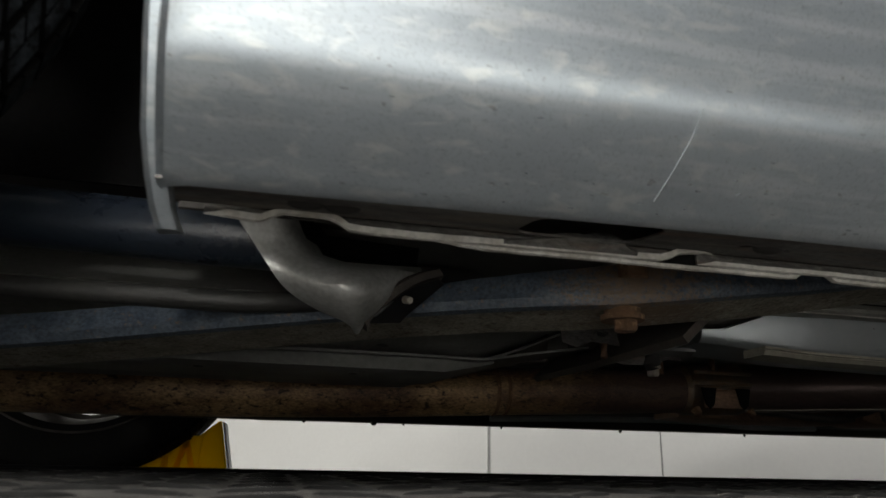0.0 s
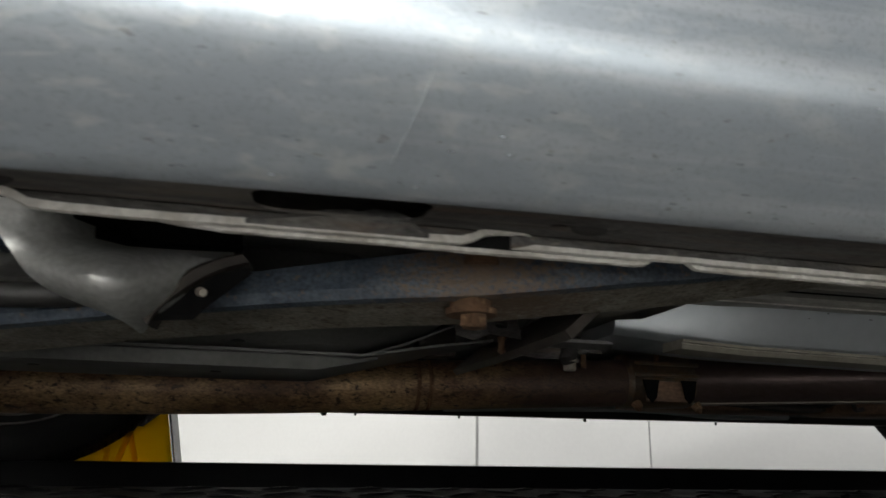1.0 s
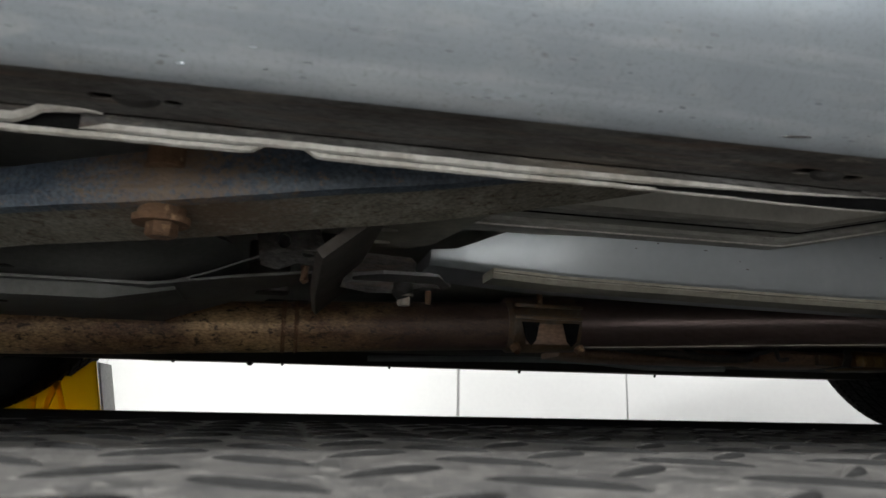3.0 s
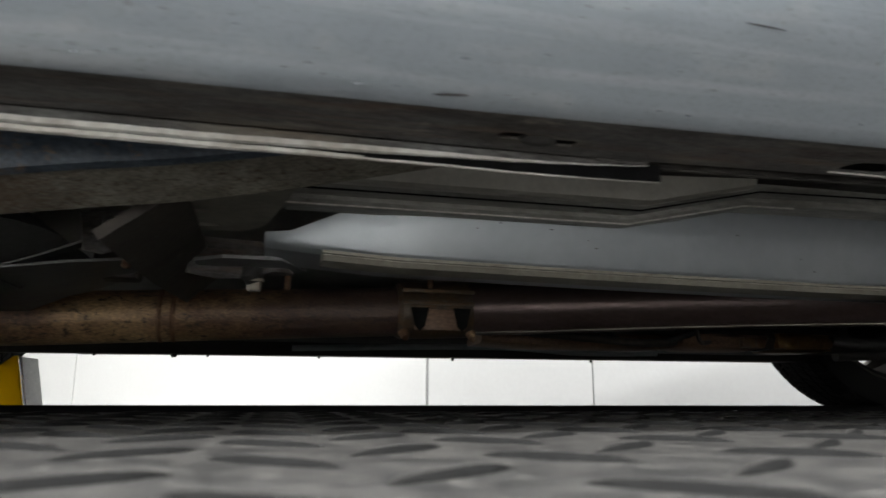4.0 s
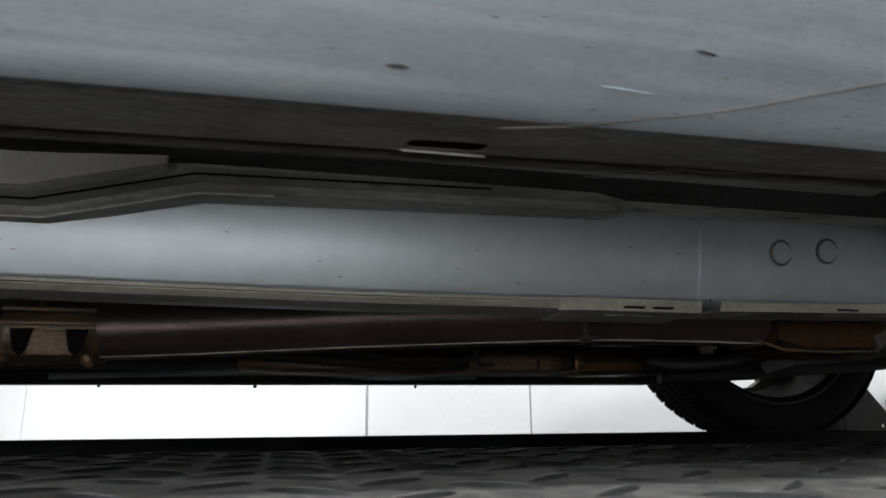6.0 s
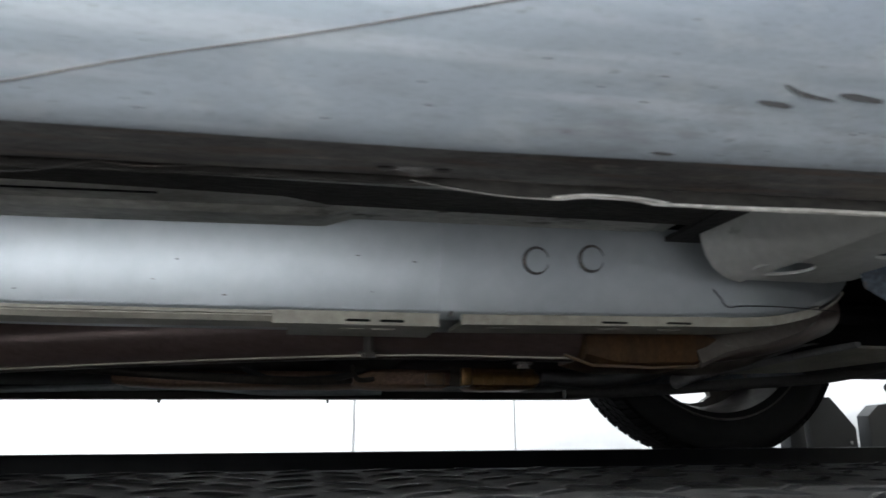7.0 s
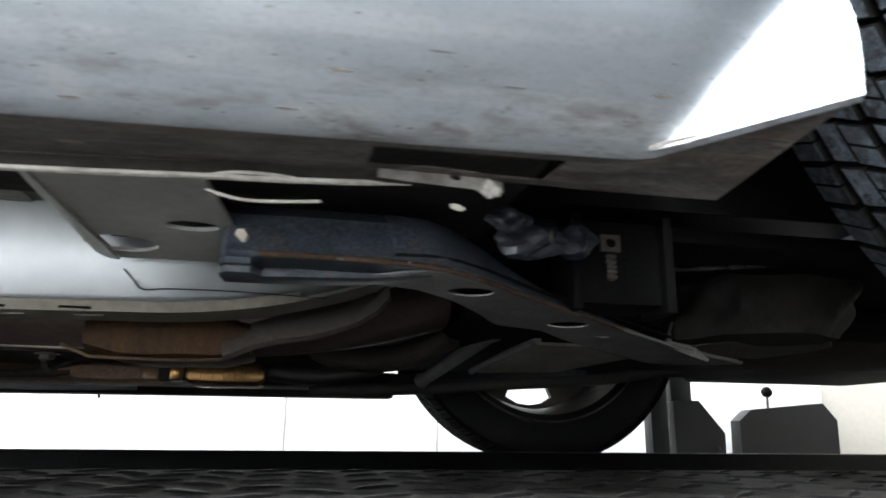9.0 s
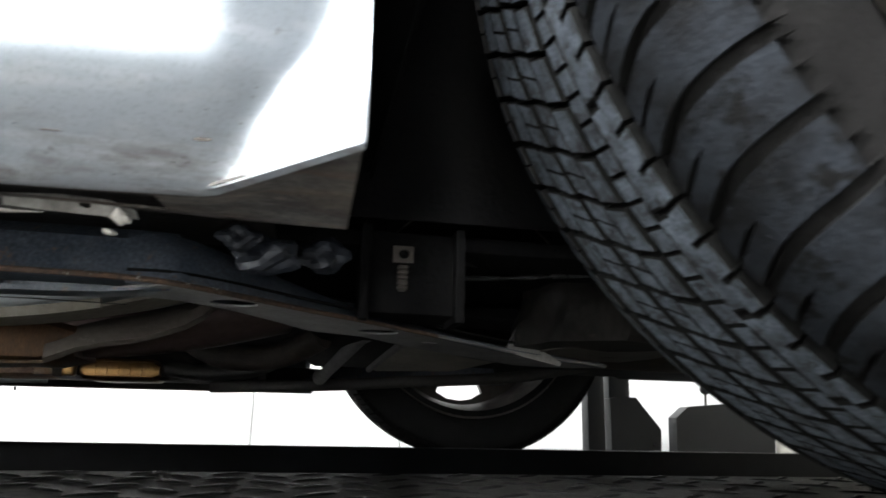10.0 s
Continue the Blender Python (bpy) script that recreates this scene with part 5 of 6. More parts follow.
def ribs_bm():
    """Rows of small tread blocks between the round grooves."""
    verts, faces = [], []

    def block(a0, a1, y0, y1, skew, drop0=0.0, drop1=0.0):
        b = len(verts)
        for h, s in ((0.3545, 1.0), (TYRE_R - 0.0008, 0.97), (TYRE_R, 0.90)):
            for a, y in ((a0, y0), (a1, y0), (a1, y1), (a0, y1)):
                am, ym = (a0 + a1) / 2, (y0 + y1) / 2
                aa = am + (a - am) * s + skew * ((y - ym) / (y1 - y0))
                yy = ym + (y - ym) * (0.5 + 0.5 * s)
                hh = h - (drop0 if y == y0 else drop1)
                verts.append((hh * math.cos(aa), yy, hh * math.sin(aa)))
        tops.add(len(faces))
        faces.append((b + 8, b + 9, b + 10, b + 11))
        for r in (0, 4):
            faces.extend((b + r + k, b + r + (k + 1) % 4, b + r + 4 + (k + 1) % 4, b + r + 4 + k) for k in range(4))

    tops = set()
    rows = [(-0.003, -0.0300, 76, 0.020, 0.010, 0.0, 2), (-0.0360, -0.0490, 76, 0.016, 0.0005, 0, 1), (-0.0500, -0.0640, 76, 0.024, 0, 0, 2), (-0.0695, -0.0825, 76, 0.024, 0, 0, 2), (-0.0835, -0.0980, 76, 0.016, 0, 0, 1), (-0.1045, -0.1170, 150, 0.004, 0, 0, 1), (-0.1172, -0.1270, 38, 0.0, 0, 0, 1), (-0.1272, -0.1380, 110, -0.006, 0, 0, 1)]
    for n, (y0, y1, cnt, skew, d0, d1, cut) in enumerate(rows):
        w = 2 * math.pi / cnt
        full = 0.90 if cnt > 50 else 0.985
        for k in range(cnt):
            a = w * (k + 0.31 * n)
            for c in range(cut):
                block(a + w * full * c / cut, a + w * full * (c + (0.95 if cut > 1 else 1.0)) / cut, y0, y1, skew, d0, d1)
    return blocks_bm(verts, faces, tops)


def lugs_bm():
    """Long shoulder lugs between curved cross grooves, each split by a short sipe."""
    verts, faces = [], []
    tops = set()
    stations = [(-0.1465, 0.0), (-0.155, -0.016), (-0.163, -0.029), (-0.171, -0.040), (-0.179, -0.048), (-0.188, -0.054), (-0.197, -0.058), (-0.203, -0.060)]
    drops = (0.0, 0.0003, 0.0010, 0.0024, 0.0050, 0.0105, 0.018, 0.030)
    count = 64
    for k in range(count):
        a, w = 2 * math.pi * k / count, 2 * math.pi / count
        for c in range(2):
            b = len(verts)
            for (y, shift), dr in zip(stations, drops):
                f = 0.05 if y > -0.168 else 0.0
                lo = a + w * (0.11 if c == 0 else 0.5 + f) + shift
                hi = a + w * ((0.5 - f) if c == 0 else 0.89) + shift
                for h in (0.350 - dr, TYRE_R - dr):
                    for q in (lo, hi):
                        verts.append((h * math.cos(q), y, h * math.sin(q)))
            for i in range(len(stations) - 1):
                p, q = b + 4 * i, b + 4 * i + 4
                tops.add(len(faces))
                faces.extend([(p + 2, p + 3, q + 3, q + 2), (p, p + 2, q + 2, q), (p + 1, q + 1, q + 3, p + 3)])
            faces.append((b, b + 1, b + 3, b + 2))
    return blocks_bm(verts, faces, tops)


def rim_bm():
    bm = bmesh.new()
    n = 72
    prof = [(0.266, -0.006), (0.268, -0.012), (0.254, -0.02), (0.247, -0.04), (0.238, -0.08), (0.235, -0.16), (0.251, -0.185), (0.259, -0.192), (0.251, -0.178)]
    loft(bm, [[(r * math.cos(a), y, r * math.sin(a)) for r, y in prof] for a in (2 * math.pi * k / n for k in range(n + 1))])
    bmesh.ops.remove_doubles(bm, verts=bm.verts, dist=1e-5)
    solid(bm, 0.004)
    return bm


def spokes_bm():
    bm = bmesh.new()
    outline = ring(0, 0, 0.240, 0.240, 60)
    holes = []
    for k in range(5):
        c = radians(-90 + 72 * k)
        pts = [(r * math.cos(c + d), r * math.sin(c + d)) for r, d in [(0.212, -0.30), (0.222, -0.15), (0.224, 0.0), (0.222, 0.15), (0.212, 0.30), (0.165, 0.26), (0.15, 0.0), (0.165, -0.26)]]
        holes.append(pts)
    sheet(bm, outline, holes, lambda u, v: (u, -0.165, v), 0.022, (0, -1, 0))
    tube(bm, [(0, -0.19, 0), (0, -0.10, 0), (0, -0.04, 0)], [0.05, 0.07, 0.055], 24)
    return bm


def disc_bm():
    bm = bmesh.new()
    tube(bm, [(0, -0.075, 0), (0, -0.052, 0)], 0.15, 48)
    return bm


def wheel(x, y, z, flip, mat, top):
    m = pose(x, y, z, 0, 0, 180 if flip else 0)
    w = part("wheel", rim_bm(), RIM, car, "dusty alloy wheel")
    w.matrix_basis = m
    part("tyre", tyre_bm(), mat, w, "black tyre with blocky tread")
    # lighter ribs, darker lugs, black flanks: light and shade as colour
    ribs = part("centre_tread", ribs_bm(), RIBTOP if top is TREADTOP else top, w, "dusty centre tread, coloured lighter as if lit")
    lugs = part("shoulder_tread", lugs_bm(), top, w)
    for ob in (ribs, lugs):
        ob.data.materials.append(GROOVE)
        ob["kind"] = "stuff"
    part("spokes", spokes_bm(), RIM, w)
    part("brake_disc", disc_bm(), RUST, w)
    return w


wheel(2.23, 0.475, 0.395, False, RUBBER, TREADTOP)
wheel(-0.42, 0.475, 0.395, False, RUBBER, TREADTOP)
wheel(2.185, 1.725, 0.363, True, RUBBER_FAR, RUBBER_FAR)
wheel(-0.375, 1.725, 0.363, True, RUBBER_FAR, RUBBER_FAR)

# wheel housings
for x in (-0.417, 2.215):
    for far in (False, True):
        bm = bmesh.new()
        rows = []
        for k in range(19):
            a = radians(-18 + 216 * k / 18)
            rows.append([(x + 0.415 * math.cos(a), y, 0.40 + 0.415 * math.sin(a)) for y in (0.30, 0.40, 0.56, 0.60)] + [])
        loft(bm, rows)
        solid(bm, 0.003)
        if far:
            mirror_y(bm)
        part("wheel_housing", bm, LINER_SHADE, car, "black wheel housing liner")
        bm = bmesh.new()
        sheet(bm, [(x - 0.41, 0.24)] + [(x + 0.415 * math.cos(radians(180 - 10 * k)), 0.40 + 0.415 * math.sin(radians(180 - 10 * k))) for k in range(19)] + [(x + 0.41, 0.24)], [], lambda u, v: (u, 0.60, v), 0.003, (0, 1, 0))
        if far:
            mirror_y(bm)
        part("wheel_housing_wall", bm, LINER_SHADE, car)

# front lower arms and subframe
ARM_OUT = [(1.668, 0.514), (1.690, 0.513), (1.708, 0.521), (1.734, 0.543), (1.781, 0.592), (1.836, 0.642), (1.899, 0.705), (2.015, 0.813), (2.10, 0.88), (2.17, 0.93)]
ARM_IN = [(2.14, 0.965), (2.053, 0.962), (1.885, 0.797), (1.83, 0.730), (1.783, 0.708), (1.755, 0.659), (1.721, 0.606), (1.69, 0.574), (1.655, 0.563)]


def arm_bm():
    bm = bmesh.new()
    holes = [ring(1.727, 0.573, 0.0165, 0.0145, 22), ring(1.842, 0.690, 0.0185, 0.016, 20), ring(1.90, 0.752, 0.008, 0.005, 12)]
    sheet(bm, [(1.650, 0.545), (1.672, 0.528), (1.687, 0.518)] + ARM_OUT[2:] + ARM_IN, holes, lambda u, v: (u, v, 0.1605 - 0.003 * (u - 1.69) / 0.4), 0.0015)
    return bm


def arm_edge_bm(pts, up, lean):
    bm = bmesh.new()
    rows = []
    for p in smooth_line([(a, b, 0) for a, b in pts], 4):
        z = 0.1605 - 0.003 * (p.x - 1.69) / 0.4
        if lean < 0:
            rows.append([(p.x, p.y + 0.001, z), (p.x, p.y + 0.002, z + 0.003), (p.x, p.y - 0.004, z + up)])
        else:
            h = lerp_at([(1.66, 0.038), (1.71, 0.034), (1.76, 0.024), (1.82, 0.014), (1.95, 0.008)], p.x)
            rows.append([(p.x, p.y + 0.001, z), (p.x, p.y - 0.001, z + 0.003), (p.x, p.y + 0.002, z + 0.3 * h), (p.x - 0.003, p.y + 0.006, z + 0.75 * h), (p.x - 0.006, p.y + 0.014, z + h)])
    loft(bm, rows)
    solid(bm, 0.003)
    return bm


def bush_bm():
    """A channel housing: upright wall, rusty ledge, recessed lower wall and sole."""
    bm = bmesh.new()
    rows = []
    for x, deep, s, up in ((1.566, 0.0, 0.006, 0.0), (1.570, 0.0, 0.0, 0.0), (1.584, 0.0, 0.0, 0.0), (1.590, 1.0, 0.0, 0.0), (1.62, 1.0, -0.001, 0.001), (1.65, 1.0, 0.0, 0.003), (1.668, 1.0, 0.001, 0.006), (1.680, 0.6, 0.002, 0.0085), (1.692, 0.3, 0.004, 0.0105)):
        rows.append([(x, 0.532 + s, 0.199), (x, 0.520 + s, 0.190), (x, 0.516 + s, 0.171), (x, 0.513 + s, 0.1660), (x, 0.514 + s, 0.1635), (x, 0.515 + s + 0.026 * deep, 0.1628), (x, 0.515 + s + 0.027 * deep, 0.1590), (x, 0.519 + s + 0.010 * deep, 0.1585 + 0.3 * up), (x, 0.520 + s + 0.009 * deep, 0.1550 + 0.6 * up), (x, 0.524 + s + 0.010 * deep, 0.1540 + 0.7 * up), (x, 0.556, 0.1560 + 0.6 * up), (x, 0.575, 0.170), (x, 0.58, 0.199)])
    loft(bm, rows, True, True)
    return bm


for far in (False, True):
    b1, b2, b3, b4 = arm_bm(), arm_edge_bm(ARM_OUT, 0.036, 1), arm_edge_bm(ARM_IN, 0.03, -1), bush_bm()
    seam = bmesh.new()
    tube(seam, smooth_line([(1.588, 0.5125, 0.1648), (1.62, 0.5115, 0.1646), (1.66, 0.5125, 0.1640), (1.69, 0.5125, 0.1622), (1.708, 0.5205, 0.1612), (1.734, 0.5425, 0.1608), (1.781, 0.5915, 0.1608), (1.836, 0.6415, 0.1605), (1.899, 0.7045, 0.160)]), 0.0020, 8)
    bolt = bmesh.new()
    hex_bolt(bolt, pose(1.5795, 0.5215, 0.1765, 98, 0, -20), 0.0050, 0.006, 1.25)
    if far:
        for b in (b1, b2, b3, b4, seam, bolt):
            mirror_y(b)
    a = part("lower_arm", b1, ARMPLATE if not far else DARK, car, "grey pressed steel lower control arm with holes")
    part("arm_flange", b2, ARMDARK, a)
    part("arm_flange", b3, ARMDARK, a)
    part("rust_seam", seam, SEAM, a, "rusty weld seam")
    # added black sheet above the arm, so its holes read as shaded
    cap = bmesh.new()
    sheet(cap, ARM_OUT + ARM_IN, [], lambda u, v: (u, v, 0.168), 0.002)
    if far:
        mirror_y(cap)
    part("arm_hole_shade", cap, GROOVE, a)
    bush = part("arm_bushing", b4, ARMDARK, car, "blue-black rear bushing housing")
    part("bolt", bolt, STEEL, bush, "bright worn bolt")

bm = bmesh.new()
box(bm, 1.78, 2.62, 0.86, 1.50, 0.185, 0.222, 0.02)
part("front_subframe", bm, LINER_SHADE, car, "black front subframe")
bm = bmesh.new()
tube(bm, smooth_line([(1.62, 1.36, 0.134), (1.81, 1.35, 0.142), (1.95, 1.35, 0.152), (2.17, 1.35, 0.168), (2.32, 1.35, 0.195)], 8), 0.011, 14)
part("cross_tube", bm, DARK, car)
bm = bmesh.new()
loft(bm, [[(1.893, 1.262, 0.172), (1.900, 1.258, 0.1680), (1.96, 1.255, 0.170), (2.03, 1.25, 0.172)], [(1.903, 1.13, 0.180), (1.910, 1.125, 0.1765), (2.0, 1.13, 0.1775), (2.06, 1.12, 0.176)], [(1.912, 1.0, 0.189), (1.918, 1.0, 0.185), (2.0, 1.0, 0.1845), (2.085, 1.0, 0.178)]])
solid(bm, 0.004)
part("stay_plate", bm, STRIP, car, "dusty pressed stay plate")
bm = bmesh.new()
tube(bm, [(1.806, 1.29, 0.152), (1.812, 1.265, 0.155), (1.853, 1.014, 0.192), (1.858, 0.99, 0.196)], [0.013, 0.010, 0.010, 0.013], 12)
part("link_rod", bm, ARMPLATE, car, "worn dusty steel link rod")
bm = bmesh.new()
tube(bm, [(1.888, 1.27, 0.1675), (1.898, 1.12, 0.177), (1.905, 0.965, 0.1825)], 0.0055, 10)
part("link_rod", bm, ARMPLATE, car, "worn dusty steel link rod")
bm = bmesh.new()
box(bm, 2.60, 3.10, 0.55, 1.85, 0.205, 0.235, 0.015)
part("front_undertray", bm, LINER_SHADE, car)
for far in (False, True):
    bm = bmesh.new()
    tube(bm, [(2.19, 0.62, 0.52), (2.21, 0.60, 0.35), (2.22, 0.58, 0.22)], [0.032, 0.034, 0.03], 18)
    if far:
        mirror_y(bm)
    part("strut", bm, DARK, car)
    bm = bmesh.new()
    box(bm, 2.16, 2.30, 0.515, 0.62, 0.23, 0.50, 0.02)
    if far:
        mirror_y(bm)
    part("knuckle", bm, SHADE_BLACK, car)
    bm = bmesh.new()
    # bracket coloured near-black in place of the bay's shade
    box(bm, 1.822, 1.900, 0.622, 0.68, 0.166, 0.236, 0.004)
    if far:
        mirror_y(bm)
    br = part("link_bracket", bm, LINER_SHADE, car, "link bracket coloured near-black for shade")
    for x in (1.822, 1.900):
        bm = bmesh.new()
        box(bm, x - 0.004, x + 0.004, 0.612, 0.66, 0.160, 0.238, 0.001)
        if far:
            mirror_y(bm)
        part("cheek", bm, LINER_SHADE, br)
    bm = bmesh.new()
    sheet(bm, [(1.8445, 0.2085), (1.8615, 0.2085), (1.8615, 0.2225), (1.8445, 0.2225)], [ring(1.8535, 0.2158, 0.0045, 0.0040, 14)], lambda u, v: (u, 0.618, v), 0.003, (0, 1, 0))
    if far:
        mirror_y(bm)
    part("square_nut", bm, DUSTY, br, "worn grey square nut")
    bm = bmesh.new()
    for k in range(5):
        box(bm, 1.8488, 1.8575, 0.618, 0.6222, 0.1865 + 0.0042 * k, 0.1893 + 0.0042 * k, 0.0006)
    box(bm, 1.8500, 1.8562, 0.6195, 0.6222, 0.185, 0.207, 0.0004)
    if far:
        mirror_y(bm)
    part("threaded_end", bm, DUSTY, br, "grey threaded stud end")
for pts, r in (([(1.905, 0.66, 0.224), (1.947, 0.70, 0.230), (2.04, 0.70, 0.242), (2.20, 0.70, 0.263)], 0.0024),
                    ([(1.90, 0.68, 0.212), (1.946, 0.70, 0.217), (2.04, 0.70, 0.226), (2.20, 0.70, 0.245)], 0.0024)):
    bm = bmesh.new()
    tube(bm, smooth_line(pts, 7), r, 12)
    part("brake_line", bm, LINE, car, "thin steel brake line")
bm = bmesh.new()
bmesh.ops.create_icosphere(bm, subdivisions=2, radius=0.0042, matrix=Matrix.Translation((1.932, 0.69, 0.2365)) @ Matrix.Diagonal((1.6, 1, 0.9, 1)))
part("line_clip", bm, CLIPBLUE, car, "small blue plastic line clip", smooth=False)
for x, y, z, s in ((1.752, 0.515, 0.184, 0.016), (1.785, 0.535, 0.190, 0.014), (1.735, 0.50, 0.190, 0.010)):
    bm = bmesh.new()
    bmesh.ops.create_icosphere(bm, subdivisions=3, radius=s)
    for v in bm.verts:
        n = v.co.normalized()
        f = 1 + 0.22 * math.sin(n.x * 4 + x * 90) * math.sin(n.z * 4 + 1) + 0.10 * math.sin(n.y * 7 + n.x * 5)
        v.co = Vector((x + n.x * s * f * 1.3, y + n.y * s * f * 0.6, z + n.z * s * f * 0.8))
    part("crumpled_sleeve", bm, WRAP, car, "crumpled bluish plastic sleeve", smooth=False)
bm = bmesh.new()
rows = []
for k in range(13):
    h = k / 12
    w = math.sin(math.pi * min(1.0, 0.12 + 0.95 * h)) ** 0.5
    row = []
    for i in range(40):
        a = 2 * math.pi * i / 40
        c, d = math.cos(a), math.sin(a)
        lump = 1 + 0.07 * math.sin(3 * a + 5 * h) + 0.05 * math.sin(7 * a - 9 * h) + (0.08 if i % 10 == 0 else 0.0)
        row.append((2.095 + 0.02 * h + (0.070 + 0.02 * w) * lump * math.copysign(abs(c) ** 0.7, c), 0.80 + (0.05 + 0.035 * w) * lump * math.copysign(abs(d) ** 0.7, d), 0.1655 + 0.085 * h))
    rows.append(row)
loft(bm, rows, True, True)
casting = part("knuckle_casting", bm, DUSTCAST, car, "oily black lumpy casting with dusty patches")
bm = bmesh.new()
sheet(bm, [(2.040, 0.865), (2.052, 0.815), (2.085, 0.772), (2.130, 0.752), (2.168, 0.770), (2.196, 0.800), (2.205, 0.860), (2.19, 0.93), (2.09, 0.94)], [ring(2.150, 0.876, 0.010, 0.006, 14), ring(2.118, 0.862, 0.006, 0.004, 10)], lambda u, v: (u, v, 0.1640 + 0.10 * max(0.0, 0.80 - v)), 0.003)
part("sole", bm, DUSTY, casting, "dusty rimmed sole")
bm = bmesh.new()
sheet(bm, [(0.0, 0.0), (0.022, 0.030), (0.036, 0.022), (0.058, 0.010), (0.105, -0.004), (0.10, -0.008)], [], lambda u, v: (1.993 + 0.86 * u, 0.800 + 0.62 * u, 0.158 + v), 0.003, (-0.5, 0.86, 0))
part("fin", bm, ARMPLATE, casting, "grey triangular fin")
bm = bmesh.new()
loft(bm, [[(x, 0.885 + d, 0.205), (x, 0.895 + d, 0.186), (x, 0.918 + d, 0.1745 + u), (x, 0.955 + d, 0.1690 + u), (x, 1.02 + d, 0.1670 + u), (x, 1.10 + d, 0.1690 + u), (x, 1.20 + d, 0.178 + u)] for x, d, u in ((2.20, 0.02, 0.008), (2.26, 0.0, 0.003), (2.36, -0.01, 0.0), (2.5, -0.01, 0.001), (2.66, 0.0, 0.006))])
solid(bm, 0.003)
part("splash_shield", bm, TANDUST, car, "tan dusty bulged splash shield")
# rear axle and hoses
bm = bmesh.new()
tube(bm, [(-0.40, 0.50, 0.30), (-0.38, 1.17, 0.27), (-0.40, 1.84, 0.30)], 0.04, 18)
part("rear_axle_beam", bm, DARK, car)
bm = bmesh.new()
tube(bm, smooth_line([(-0.50, 0.62, 0.20), (-0.20, 0.58, 0.158), (-0.02, 0.555, 0.148), (0.05, 0.55, 0.149), (0.14, 0.56, 0.162)], 8), 0.0072, 14)
part("filler_hose", bm, HOSE, car, "dusty ribbed hose")
bm = bmesh.new()
tube(bm, smooth_line([(-0.45, 0.60, 0.215), (-0.20, 0.585, 0.206), (0.0, 0.565, 0.196), (0.06, 0.56, 0.194)], 6), 0.021, 18)
part("rear_cross_tube", bm, NAVY, car, "blue-black rear tube")
bm = bmesh.new()
rows = []
for z, y, x in ((0.26, 0.292, -0.004), (0.20, 0.318, -0.004), (0.165, 0.336, -0.003), (0.150, 0.345, -0.001), (0.140, 0.352, 0.001), (0.1325, 0.357, 0.004)):
    rows.append([(x - 0.0035, y + 0.006, z), (x - 0.004, y + 0.001, z), (x - 0.0015, y - 0.0015, z), (x + 0.004, y - 0.001, z), (x + 0.006, y + 0.004, z)])
loft(bm, rows, True, True)
part("arch_lip", bm, PAINT, car, "rolled silver wheel arch edge")

# upper body
def side_panel():
    pts = [(-1.28, 0.42), (-0.86, 0.36)]
    pts += [(-0.417 + 0.42 * math.cos(radians(a)), 0.40 + 0.42 * math.sin(radians(a))) for a in range(180, -1, -12)]
    pts += [(0.03, 0.375), (1.77, 0.375)]
    pts += [(2.215 + 0.42 * math.cos(radians(a)), 0.40 + 0.42 * math.sin(radians(a))) for a in range(180, -1, -12)]
    pts += [(2.70, 0.32), (3.12, 0.34), (3.20, 0.55), (3.12, 0.82), (-1.25, 0.95)]
    return pts


def body_y(v):
    return 0.282 + (0.06 * ((v - 0.55) / 0.4) ** 2 if v > 0.55 else 0.0)


for far in (False, True):
    bm = bmesh.new()
    sheet(bm, side_panel(), [], lambda u, v: (u, body_y(v), v), 0.002, (0, 1, 0))
    if far:
        mirror_y(bm)
    part("body_side", bm, PAINT, car, "silver painted body side")
bm = bmesh.new()
TOP = [(-1.26, 0.42, 0.80), (-1.30, 0.60, 0.80), (-1.24, 0.95, 0.78), (-1.15, 1.30, 0.66), (-0.95, 1.50, 0.62), (-0.2, 1.56, 0.62), (0.7, 1.56, 0.62), (1.2, 1.48, 0.64), (2.0, 1.02, 0.76), (2.9, 0.90, 0.78), (3.16, 0.72, 0.80), (3.20, 0.50, 0.82), (3.10, 0.30, 0.80)]
loft(bm, [[(x, MID - w, z), (x, MID - w * 0.6, z + 0.02), (x, MID, z + 0.03), (x, MID + w * 0.6, z + 0.02), (x, MID + w, z)] for x, z, w in TOP])
solid(bm, 0.002)
part("roof_and_bonnet", bm, PAINT, car)
GLASS = bpy.data.materials.new("tinted_glass")
GLASS.use_nodes = True
GLASS.node_tree.nodes["Principled BSDF"].inputs["Base Color"].default_value = (0.02, 0.025, 0.03, 1)
GLASS.node_tree.nodes["Principled BSDF"].inputs["Roughness"].default_value = 0.05
for far in (False, True):
    bm = bmesh.new()
    lo = [(-1.2, 0.34, 0.95), (-0.6, 0.34, 0.935), (0.3, 0.34, 0.91), (1.2, 0.34, 0.885), (1.95, 0.34, 0.865)]
    hi = [(-1.08, 0.53, 1.33), (-0.75, 0.55, 1.50), (0.3, 0.55, 1.555), (1.1, 0.54, 1.50), (1.93, 0.40, 1.03)]
    loft(bm, [lo, hi])
    solid(bm, 0.003)
    if far:
        mirror_y(bm)
    part("side_window", bm, GLASS, car)
bm = bmesh.new()
box(bm, -1.2, 3.05, 0.36, 1.98, 0.60, 0.66)
part("body_floor", bm, DARK, car)

def skin_point(x, dz):
    """A point on the sill skin at height dz over its lower edge."""
    return Vector((x, lerp_at(YE, x) + lerp_at([(b, a) for a, b in SECTION], dz), lerp_at(ZE, x) + dz))


# door seam on the sill skin
bm = bmesh.new()
